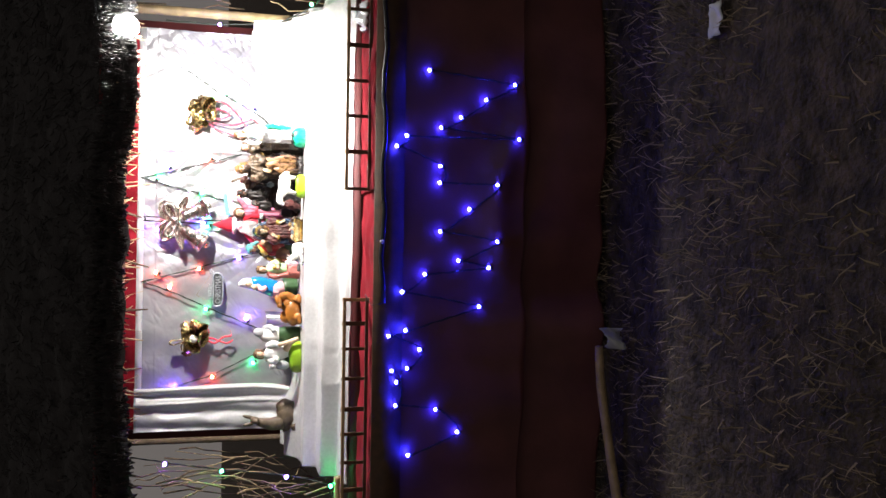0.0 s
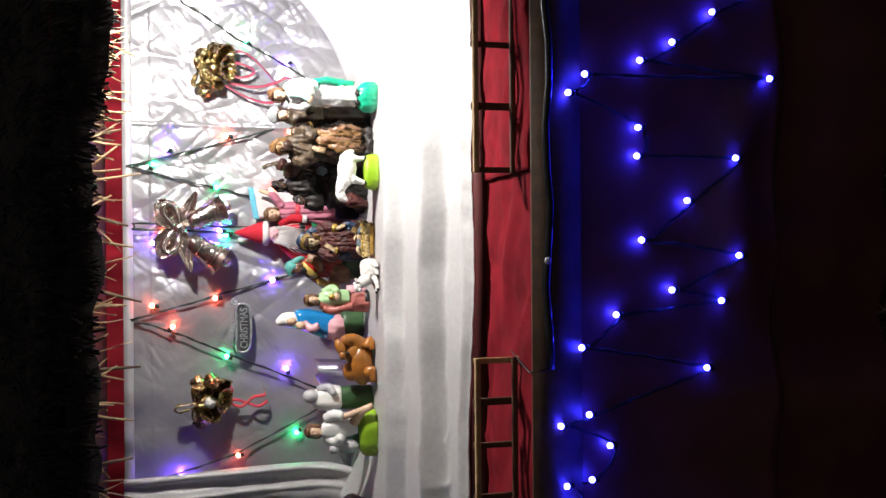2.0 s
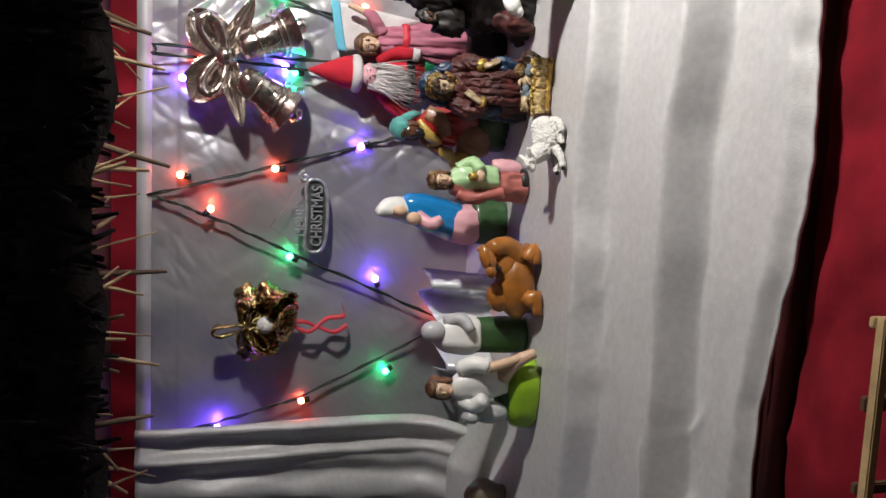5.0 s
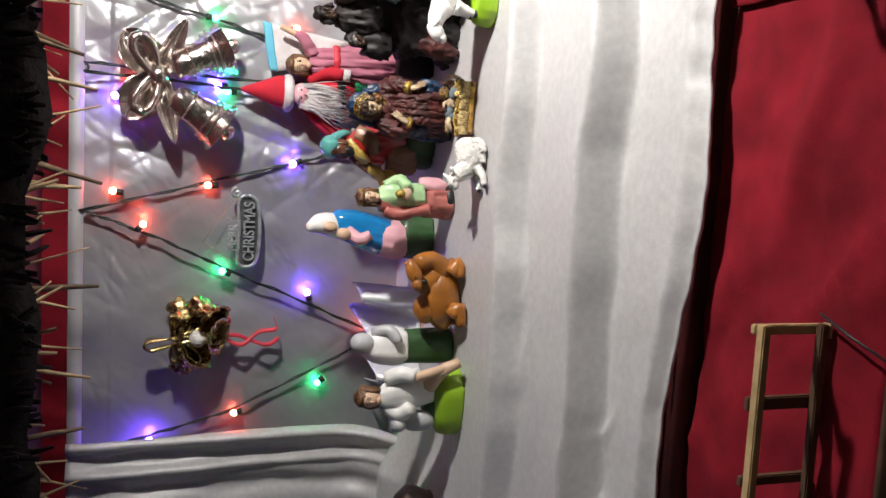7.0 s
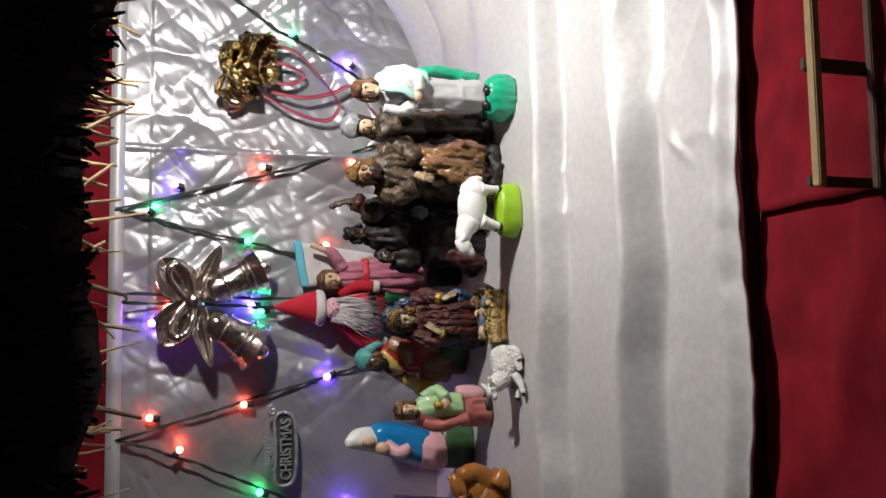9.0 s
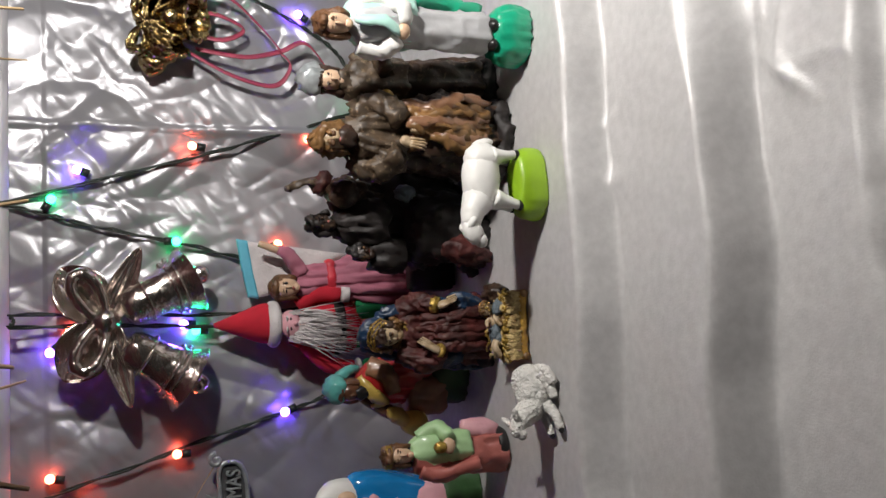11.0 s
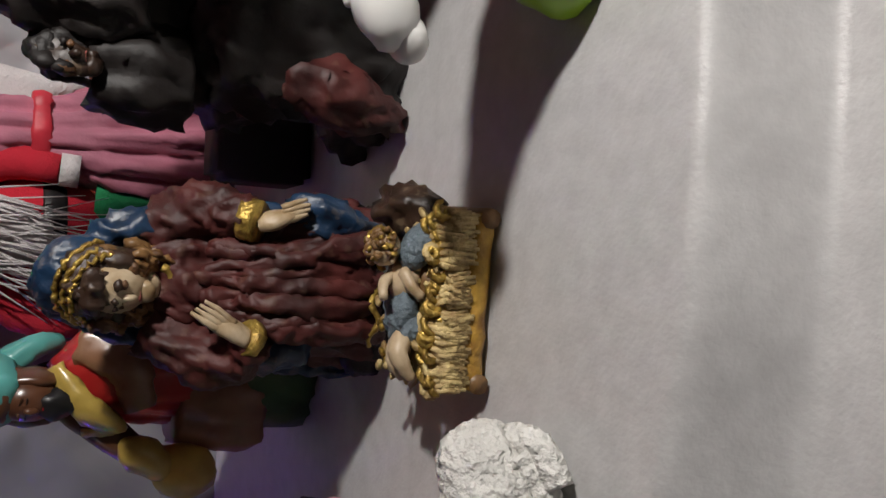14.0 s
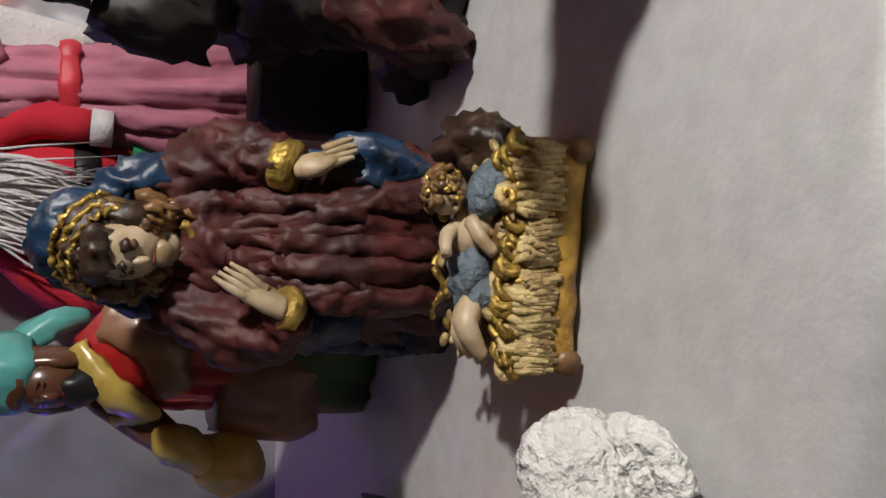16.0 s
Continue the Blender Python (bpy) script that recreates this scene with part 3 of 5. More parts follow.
bamboo("bamboo_rail", (-0.9, 1.998, 0.552), (-0.385, 1.998, 0.560), 0.009, "pale bamboo rail at stage height outside the hut")
bamboo("bamboo_rail", (0.66, 1.998, 0.585), (1.2, 1.998, 0.59), 0.010, "pale bamboo rail at stage height outside the hut")
bamboo("bamboo_post", (-0.395, 2.47, GROUND - 0.02), (-0.395, 2.47, 1.28), 0.008, "dark thin bamboo post carrying the roof", TWIG)
bamboo("bamboo_post", (0.70, 2.44, GROUND - 0.02), (0.70, 2.44, 1.28), 0.012, "weathered bamboo post carrying the roof")
bamboo("bamboo_post", (-0.52, 1.99, GROUND - 0.02), (-0.52, 1.99, 1.02), 0.012, "weathered bamboo post carrying the roof")
bamboo("bamboo_post", (0.74, 1.99, GROUND - 0.02), (0.74, 1.99, 1.02), 0.012, "weathered bamboo post carrying the roof")

# dry twigs bound to both open sides
random.seed(9)
for x0, sgn in ((-0.405, -1), (0.70, 1)):
    s = Shape()
    for k in range(46):
        y, z = random.uniform(2.02, 2.46), random.uniform(0.6, 1.02)
        p, pts = Vector((x0 + sgn * random.uniform(0.0, 0.07), y, z)), []
        d = Vector((random.gauss(0, 0.25), random.gauss(0, 0.3), random.choice((-1, 1)) + random.gauss(0, 0.3)))
        for i in range(6):
            pts.append(p.copy())
            p += d.normalized() * random.uniform(0.02, 0.06)
            d += Vector((random.gauss(0, 0.3), random.gauss(0, 0.3), random.gauss(0, 0.3)))
            p.x = max(p.x, x0 + 0.004) if sgn > 0 else min(p.x, x0 - 0.004)
        s.tube(TWIG if k % 3 else STRAW, pts, [0.0024 - 0.0003 * i for i in range(6)], 5)
    thing("twig_bundle", s, "tangled dry twigs closing the hut's side", "twigs", kind="stuff")

# ---- lamp ----
lampo = thing("bulb_lamp", None, "glaring white bulb under the roof's corner", "lamp")
s = Shape()
s.ball(GLOW["white"], (LAMP[0] + 0.012, LAMP[1] - 0.03, LAMP[2] + 0.018), (0.022, 0.022, 0.026))
part("bulb", s, lampo, "lit frosted bulb")
s = Shape()
s.lathe(CABLE, [(0.007, 0), (0.009, 0.004), (0.009, 0.02), (0.004, 0.026)], (LAMP[0] + 0.012, LAMP[1] - 0.03, LAMP[2] + 0.036))
s.tube(CABLE, [(LAMP[0] + 0.012, LAMP[1] - 0.03, LAMP[2] + 0.05), (LAMP[0] + 0.02, LAMP[1] - 0.02, LAMP[2] + 0.07), (LAMP[0] + 0.07, LAMP[1] + 0.0, LAMP[2] + 0.08)], 0.002)
part("socket", s, lampo, "black bulb socket with its cable")


# ---- fences on the shelf ----
def fence(x_posts, light, label, end_pale):
    f = thing("toy_fence", None, label, "fence", group="fences on the shelf")
    z0, z1, y = 0.5265, 0.575, 1.836
    lo, hi = min(x_posts), max(x_posts)
    for z, w in ((z1, 0.0035), (z0 + 0.004, 0.003)):
        s = Shape()
        s.box(light if z == z1 else DARKWOOD, (lo - 0.004, y - w, z - 0.0035), (hi + 0.004, y + w, z + 0.0025), 0.0008)
        part("rail", s, f, smooth=False)
    for k, x in enumerate(x_posts):
        s = Shape()
        w = 0.0032 + 0.001 * (k % 3 == 1)
        m = end_pale if k == 0 else DARKWOOD
        s.box(m, (x - w, y + 0.0036, z0 - 0.001), (x + w, y + 0.0085, z1 + 0.003), 0.0008)
        if k == 0:
            s.box(m, (x - w * 1.4, y - 0.0036, z0 - 0.001), (x + w * 1.4, y + 0.0036, z0 + 0.0005), 0.0)
        part("post", s, f, smooth=False)
    return f


fence([0.222, 0.295, 0.366, 0.436, 0.506, 0.577, 0.65], WOOD, "small wooden stick fence with dark posts", DARKWOOD)
fence([0.003, -0.044, -0.094, -0.153, -0.213, -0.262, -0.318, -0.372, -0.43, -0.49], WOOD, "small wooden stick fence with a pale end post", WOOD)
s = Shape()
s.tube(CABLE, [(0.62 - 0.62 * i / 14, 1.774 - 0.001 * math.sin(i), 0.512 + 0.003 * math.sin(i * 1.7)) for i in range(15)], 0.0045, 10)
s.tube(CABLE, [(0.0, 1.774, 0.51), (-0.004, 1.784, 0.531), (0.004, 1.81, 0.532), (0.014, 1.835, 0.534)], 0.0009, 7)
thing("cable", s, "thick black cable along the shelf's front edge", "cable")
s = Shape()
s.ball(TAPE, (0.118, 1.770, 0.514), (0.004, 0.003, 0.004))
thing("cable_clip", s, "small pale clip on the black cable", "clip")


# ---- strings of lights ----
def wire_between(pts, steps=10, wob=0.002):
    out = []
    for i in range(len(pts) - 1):
        a, b = Vector(pts[i]), Vector(pts[i + 1])
        for k in range(steps):
            t = k / steps
            p = a.lerp(b, t)
            p.z -= 0.004 * math.sin(math.pi * t)
            p += noise.noise_vector(p * 60) * wob
            out.append(p)
    return out + [Vector(pts[-1])]


def light_string(label, runs, bulbs, size=0.0042):
    st = thing("light_string", None, label, "string lights", group="strings of lights")
    for run in runs:
        line = wire_between(run)
        s = Shape()
        for ph in (0, math.pi):
            s.tube(WIRE, [p + 0.0012 * Vector((math.cos(i * 1.3 + ph), 0.5 * math.sin(i * 1.3 + ph), math.sin(i * 1.3 + ph))) for i, p in enumerate(line)], 0.0011, 5)
        part("wire", s, st)
    for x, y, z, colour, dx, dz in bulbs:
        s = Shape()
        s.tube(SOCKET, [(x - dx, y, z - dz), (x - dx * 0.35, y, z - dz * 0.35)], 0.0038, 8)
        part("socket", s, st)
        s = Shape()
        s.ball(GLOW[colour], (x, y, z), size, n=10, rows=7)
        part("bulb", s, st, colour + " lit bulb")
    return st


def on_wall(pts, y=2.483):
    return [(level(x, z)[0], y, level(x, z)[1]) for x, z in pts]


R, G, B = "red", "green", "blue"
wb = []
for x, z, c, dx, dz in (
    (0.470, 0.744, B, 0.006, 0.009), (0.500, 0.815, G, 0.008, 0.006), (0.328, 0.847, R, 0.002, 0.012), (0.341, 0.735, R, 0.004, 0.011), (0.300, 0.948, B, 0.004, 0.010),
    (0.272, 0.969, G, 0.010, -0.006), (0.236, 0.861, G, 0.0, -0.011), (0.235, 0.766, R, 0.004, -0.010), (0.156, 0.951, R, 0.0, 0.011), (0.158, 0.854, B, 0.0, 0.011),
    (0.152, 0.843, G, 0.0, 0.011), (0.135, 0.967, B, -0.006, 0.008), (0.026, 0.965, R, 0.002, 0.012), (0.040, 0.859, R, 0.0, 0.012), (0.073, 0.760, B, -0.004, 0.011),
    (-0.011, 0.930, R, 0.008, -0.007), (-0.063, 0.837, G, 0.004, 0.010), (-0.086, 0.732, B, 0.010, 0.004), (0.375, 0.682, G, 0.002, 0.010), (0.183, 0.667, R, 0, 0.01),
    (-0.126, 0.648, R, 0.008, 0.004), (-0.202, 0.711, G, -0.006, 0.008), (-0.240, 0.813, R, -0.002, 0.010), (-0.273, 0.911, B, 0.004, 0.009), (-0.304, 0.927, B, 0, 0.009),
):
    X, Z = level(x, z)
    wb.append((X, 2.481, Z, c, dx, dz))
light_string("zigzag string of small coloured bulbs on dark green wire", [
    on_wall([(0.56, 0.93), (0.503, 0.834), (0.459, 0.743), (0.43, 0.70), (0.375, 0.68), (0.317, 0.847), (0.267, 1.013), (0.252, 0.95), (0.220, 0.796), (0.19, 0.70)]),
    on_wall([(0.148, 0.70), (0.156, 0.85), (0.158, 1.0), (0.168, 1.0), (0.166, 0.85), (0.172, 0.70)], 2.465),
    on_wall([(0.11, 0.66), (0.085, 0.722), (0.05, 0.84), (0.001, 1.0), (-0.02, 0.931), (-0.06, 0.836), (-0.139, 0.637), (-0.237, 0.817), (-0.282, 0.961), (-0.304, 0.925), (-0.34, 0.86), (-0.30, 0.80)]),
], wb)
side = [(-0.39, 2.20, 0.925, B, 0.0, 0.009), (-0.392, 2.12, 0.80, G, 0.0, 0.009), (-0.394, 2.05, 0.665, B, 0.0, 0.009), (-0.405, 2.0, 0.575, G, 0, 0.009), (-0.49, 1.985, 0.568, G, 0.0, 0.009)]
light_string("string of coloured bulbs along the hut's open edge", [[(-0.39, 2.30, 1.03), (-0.388, 2.20, 0.916), (-0.39, 2.12, 0.79), (-0.392, 2.05, 0.655), (-0.402, 2.0, 0.58), (-0.49, 1.984, 0.57), (-0.6, 1.98, 0.562)]], side)
edge = [(0.655, 2.30, 0.69, G, 0.0, 0.009), (0.640, 2.06, 0.625, G, 0.0, 0.009), (0.66, 2.38, 0.82, B, 0.0, 0.009)]
light_string("string of coloured bulbs at the lit end of the hut", [[(0.67, 2.42, 0.95), (0.66, 2.38, 0.811), (0.655, 2.30, 0.681), (0.640, 2.06, 0.616), (0.66, 1.99, 0.60)]], edge)
sk = []
# the string doubles back in a second row
SECOND = ((0.434, 0.25), (0.364, 0.36), (0.342, 0.399), (0.302, 0.487), (0.233, 0.286), (0.185, 0.338), (0.14, 0.397), (0.083, 0.36), (-0.007, 0.317), (-0.052, 0.465), (-0.126, 0.459), (-0.152, 0.481), (-0.207, 0.402))
for x, z in ((0.334, 0.462), (0.280, 0.387), (0.247, 0.386), (0.343, 0.231), (0.133, 0.269), (0.079, 0.279), (0.061, 0.409), (0.024, 0.456), (-0.091, 0.413), (-0.064, 0.480), (-0.133, 0.470), (-0.200, 0.461), (-0.255, 0.33), (-0.30, 0.43), (0.42, 0.30), (0.47, 0.42)):
    X, Z = level(x, z)
    X, Z = X + (0.1 - X) * 0.03, Z + (0.86 - Z) * 0.03
    sk.append((X, skirt_pt((X + 0.75) / 1.7, (Z - GROUND - 0.012) / (0.503 - GROUND - 0.012))[1] - 0.007 - 0.012 * ramp(0.43, 0.47, Z), Z, "deep blue", 0.0, 0.008))
for X, Z in SECOND:
    sk.append((X, skirt_pt((X + 0.75) / 1.7, (Z - GROUND - 0.012) / (0.503 - GROUND - 0.012))[1] - 0.007 - 0.012 * ramp(0.43, 0.47, Z), Z, "deep blue", 0.0, 0.008))
run = sorted(sk, key=lambda b: b[0])
light_string("string of blue bulbs strung loosely over the dark skirt", [[(b[0], b[1] + 0.001, b[2] - 0.008) for b in run]], sk, 0.0036)

# ---- hanging ornaments ----


def bell_into(s, material, m, r, h):
    s.m = m
    s.lathe(material, [(0.10 * r, h), (0.42 * r, 0.96 * h), (0.56 * r, 0.8 * h), (0.62 * r, 0.5 * h), (0.76 * r, 0.22 * h), (1.0 * r, 0.02 * h), (1.04 * r, 0.0), (0.94 * r, 0.01 * h), (0.7 * r, 0.2 * h), (0.5 * r, 0.7 * h)], n=28)
    s.m = Matrix()


def bow_loop(s, material, c, ang, length, width, depth):
    """A puffed loop of ribbon that starts at c and points along ang (degrees) in the wall's plane."""
    a, pts = radians(ang), []
    ux, uz, vx, vz = math.cos(a), math.sin(a), -math.sin(a), math.cos(a)
    for i in range(25):
        t = 2 * math.pi * i / 24
        l, w = length * (1 - math.cos(t)) / 2, width * math.sin(t) * (0.55 + 0.45 * (1 - math.cos(t)) / 2)
        pts.append((c[0] + ux * l + vx * w, c[1], c[2] + uz * l + vz * w))
    s.ribbon(material, pts, depth, 0.003)


cx, cz = level(0.161, 0.921)
orn = thing("bell_ornament", None, "large silvery twin-bell ornament with a bow, hung on the foil", "ornament")
for px, pz, tilt in ((0.199, 0.850, 25), (0.108, 0.850, -32)):
    X, Z = level(px, pz)
    m = Matrix.Translation((X, 2.460, Z)) @ Euler((radians(6), radians(-tilt), 0)).to_matrix().to_4x4()
    s = Shape()
    bell_into(s, CHROME, m, 0.031, 0.066)
    for h, r in ((0.014, 0.0266), (0.020, 0.0244), (0.044, 0.0196)):
        s.tube(CHROME, [m @ Vector((r * math.cos(a * 0.2618), r * math.sin(a * 0.2618), h)) for a in range(25)], 0.0014, 6)
    b = part("bell", s, orn, "silvered plastic bell")
    s = Shape()
    s.ball(CHROME, m @ Vector((0, -0.004, -0.008)), 0.0095)
    part("clapper", s, b)


def cupped_leaf(s, c, ang, length, width, cup, tip=0.5, curl=0.0):
    """A hollow leaf of stiff ribbon from c along ang in the wall's plane, its rims towards the viewer."""
    a = radians(ang)

    def at(u, v):
        q = 2 * v - 1
        w = width * (math.sin(math.pi * min(1, 0.06 + u * 0.94) ** (1.4 - tip)) ** 0.7 + 0.10) * q
        rib = 0.0012 * math.sin(q * 9) * math.sin(math.pi * u)
        out = cup * q * q * math.sin(math.pi * (0.15 + 0.8 * u)) + curl * u * u + rib
        return (c[0] + math.cos(a) * u * length - math.sin(a) * w, c[1] - out, c[2] + math.sin(a) * u * length + math.cos(a) * w)
    top = [[Vector(at(i / 22, j / 14)) for j in range(15)] for i in range(23)]
    low = [[p + Vector((0, 0.0022, 0)) for p in reversed(r)] for r in top]
    s.rings([p + q for p, q in zip(top, low)], CHROME)


def puffed_loop(s, c, ang, length, width, r):
    a, pts = radians(ang), []
    for i in range(29):
        t = 2 * math.pi * i / 28
        l, w = length * (1 - math.cos(t)) / 2, width * math.sin(t) * (0.5 + 0.5 * (1 - math.cos(t)) / 2)
        pts.append((c[0] + math.cos(a) * l - math.sin(a) * w, c[1] - 0.006 * math.sin(t / 2), c[2] + math.sin(a) * l + math.cos(a) * w))
    s.tube(CHROME, pts, [r * (0.6 + 0.5 * math.sin(math.pi * i / 28) + 0.12 * math.sin(i * 2.1)) for i in range(29)], 12)


for ang in (36, 147):
    s = Shape()
    cupped_leaf(s, (cx, 2.466, cz + 0.002), ang, 0.060, 0.021, 0.016, 0.3)
    part("bow_loop", s, orn, "hollow silvered bow loop")
    s = Shape()
    puffed_loop(s, (cx, 2.452, cz + 0.002), ang - 8 + 16 * (ang > 90), 0.046, 0.013, 0.0052)
    part("bow_fold", s, orn, "rolled inner fold of the bow")
s = Shape()
s.ball(CHROME, (cx, 2.452, cz), (0.012, 0.012, 0.013), lump=0.1)
part("knot", s, orn)
for x1, z1, ww in ((0.226, 0.894, 0.011), (0.086, 0.900, 0.011)):
    X, Z = level(x1, z1)
    s = Shape()
    cupped_leaf(s, (cx, 2.456, cz), math.degrees(math.atan2(Z - cz, X - cx)), math.hypot(X - cx, Z - cz), ww, 0.007, 0.7, 0.008)
    part("ribbon_tail", s, orn, "pointed silvered ribbon tail")



def foil_cluster(x, z, seed, label, ribbon, tails):
    random.seed(seed)
    X, Z = level(x, z)
    g = thing("bell_cluster", None, label, "ornament", group="gold bell clusters")
    for k, (dx, dz, ang) in enumerate(((0.016, 0.012, 60), (-0.014, 0.004, -50), (0.006, -0.022, 10), (0.026, -0.016, 40))):
        s = Shape()
        bell_into(s, GOLDFOIL, Matrix.Translation((X + dx, 2.462 - 0.006 * k, Z + dz - 0.012)) @ Euler((radians(-35), radians(ang), 0)).to_matrix().to_4x4(), 0.021, 0.038)
        refine(part("bell", s, g, "crinkled gold foil bell").data, 1, 0.0065, 75)
    for k in range(12):
        s = Shape()
        bow_loop(s, GOLDFOIL, (X, 2.458, Z + 0.012), random.uniform(0, 360), random.uniform(0.022, 0.04), 0.007, 0.012)
        s.carve(0.003, 70)
        part("bow_loop", s, g, "frayed gold foil loop")
    s = Shape()
    s.ball(PLASTER if seed % 2 else GOLDFOIL, (X + 0.005, 2.445, Z - 0.01), 0.010)
    part("bead", s, g)
    for t in tails:
        s = Shape()
        s.ribbon(ribbon, smooth_line([(level(a, b)[0], 2.470 - 0.004 * (i % 2), level(a, b)[1]) for i, (a, b) in enumerate(t)], 6), 0.0055, 0.001, (1, 0.5, 0.3))
        part("ribbon", s, g, "thin red ribbon")


foil_cluster(0.435, 0.880, 2, "bunch of gold foil bells with trailing rose ribbons", ROSE, (
    [(0.435, 0.85), (0.43, 0.82), (0.445, 0.80), (0.455, 0.835), (0.43, 0.84)], [(0.42, 0.845), (0.415, 0.80), (0.425, 0.765), (0.435, 0.74), (0.41, 0.715), (0.395, 0.70)],
    [(0.415, 0.85), (0.395, 0.81), (0.39, 0.77), (0.41, 0.755), (0.425, 0.765)], [(0.47, 0.86), (0.475, 0.82), (0.45, 0.785), (0.425, 0.765)]))
foil_cluster(-0.144, 0.873, 5, "bunch of gold foil bells with a small red ribbon", RIBBON, (
    [(-0.144, 0.845), (-0.138, 0.82), (-0.145, 0.80), (-0.150, 0.78), (-0.142, 0.765)], [(-0.14, 0.845), (-0.120, 0.825), (-0.114, 0.838)],
    [(-0.144, 0.83), (-0.150, 0.81), (-0.135, 0.79), (-0.13, 0.77), (-0.118, 0.772)]))

# greeting plate
plate = thing("greeting_plate", None, "small pewter plate with raised greeting hung on threads", "ornament")
mx, mz = level(-0.0125, 0.812)
s = Shape()
rim = []
for i in range(49):
    a = 2 * math.pi * i / 48
    c, d = math.cos(a), math.sin(a)
    x = 0.043 * math.copysign(abs(c) ** 0.35, c)
    rim.append((mx + x, 2.474, mz - 0.004 + 0.0125 * math.copysign(abs(d) ** 0.7, d) + 2.0 * x * x))
s.tube(PEWTER, rim, 0.0022, 8)
s.tube(PEWTER, [(mx + 0.046 + 0.007 * math.cos(t * 0.6) * (1 - t / 14), 2.472, mz + 0.012 + 0.007 * math.sin(t * 0.6) * (1 - t / 14)) for t in range(13)], 0.002, 8)
part("rim", s, plate, "scrolled pewter rim")
s = Shape()
s.rings([[(p[0], y, p[2]) for p in rim[:-1]] for y in (2.4785, 2.4755)], PEWTERDARK)
part("backing", s, plate, "dark plate back", smooth=False)


def lettering(text, x, z, size, squeeze):
    c = bpy.data.curves.new("lettering", "FONT")
    c.body, c.size, c.extrude, c.bevel_depth, c.align_x = text, size, 0.0009, 0.0003, "CENTER"
    tmp = bpy.data.objects.new("lettering", c)
    scene.collection.objects.link(tmp)
    me = bpy.data.meshes.new_from_object(tmp.evaluated_get(bpy.context.evaluated_depsgraph_get()))
    bpy.data.objects.remove(tmp)
    me.materials.clear()
    me.materials.append(PEWTER)
    ob = new("lettering", me)
    ob.parent = plate
    ob.matrix_local = pose(x, 2.4725, z, 90, 0, 0) @ Matrix.Diagonal((squeeze, 1, 1, 1))


lettering("CHRISTMAS", mx, mz - 0.0095, 0.0185, 0.74)
lettering("MERRY", mx - 0.004, mz + 0.0105, 0.0165, 0.8)
s = Shape()
s.tube(STRAW, [(mx - 0.042, 2.474, mz + 0.004), (mx - 0.014, 2.476, mz + 0.05), (mx + 0.04, 2.474, mz + 0.014)], 0.0005, 5)
part("thread", s, plate, "thin hanging thread")

def head(s, c, r, skin, hair, beard=None):
    s.ball(skin, (c[0], c[1] - r * 0.12, c[2] - r * 0.1), (r * 0.8, r * 0.85, r * 1.08), n=20, rows=14)
    s.ball(hair, (c[0], c[1] + r * 0.28, c[2] + r * 0.3), (r * 1.04, r * 0.98, r * 1.0), n=22, rows=14, lump=0.22, freq=260)
    s.ball(hair, (c[0], c[1] - r * 0.42, c[2] + r * 0.82), (r * 0.72, r * 0.5, r * 0.36), n=16, rows=10, lump=0.25, freq=260)
    s.ball(skin, (c[0], c[1] - r * 0.98, c[2] - r * 0.12), (r * 0.12, r * 0.16, r * 0.26))
    s.ball(skin, (c[0], c[1] - r * 0.72, c[2] - r * 0.82), (r * 0.34, r * 0.28, r * 0.28))
    for d in (-1, 1):
        s.ball(hair, (c[0] + d * r * 0.8, c[1] + r * 0.05, c[2] - r * 0.25), (r * 0.32, r * 0.55, r * 0.9), lump=0.3, freq=260)
        s.ball(BLACK if skin in (SKIN, DARKSKIN) else HAIR, (c[0] + d * r * 0.32, c[1] - r * 0.90, c[2] + r * 0.06), (r * 0.15, r * 0.05, r * 0.03), n=8, rows=6)
        s.ball(hair, (c[0] + d * r * 0.33, c[1] - r * 0.88, c[2] + r * 0.27), (r * 0.19, r * 0.05, r * 0.035), rot=(0, d * 8, 0), n=8, rows=6)
    s.ball(RED2 if skin is DARKSKIN else DUSTRED, (c[0], c[1] - r * 0.88, c[2] - r * 0.52), (r * 0.17, r * 0.07, r * 0.06), n=8, rows=6)
    if beard:
        s.ball(beard, (c[0], c[1] - r * 0.62, c[2] - r * 0.95), (r * 0.62, r * 0.45, r * 0.72), lump=0.3, freq=260)


# ---- dolls hung on the foil ----
random.seed(12)
s = Shape()
hx, hz = level(0.160, 0.829)
s.lathe(FELT, [(0.019, 0), (0.018, 0.008), (0.011, 0.026), (0.002, 0.049)], (hx - 0.004, 2.462, hz - 0.049), n=20, fold=0.02)
s.lathe(FLUFF, [(0.017, 0), (0.0215, 0.003), (0.0215, 0.009), (0.018, 0.012)], (hx - 0.005, 2.46, hz - 0.060), n=20, fold=0.03, nf=9)
s.ball(PINK, (hx - 0.006, 2.447, hz - 0.068), (0.013, 0.008, 0.010), n=20, rows=12)
for d in (-1, 1):
    s.ball(BLACK, (hx - 0.006 + d * 0.0045, 2.4395, hz - 0.067), (0.0016, 0.001, 0.0009), n=8, rows=6)
    s.ball(FLUFF, (hx - 0.006 + d * 0.005, 2.4395, hz - 0.0635), (0.003, 0.0015, 0.001), n=8, rows=6)
s.ball(PINK, (hx - 0.006, 2.439, hz - 0.071), (0.002, 0.0022, 0.002), n=8, rows=6)
s.ball(FLUFF, (hx - 0.010, 2.4455, hz - 0.093), (0.0165, 0.005, 0.024), rot=(0, 8, 0), n=26, rows=18, lump=0.15, freq=160)
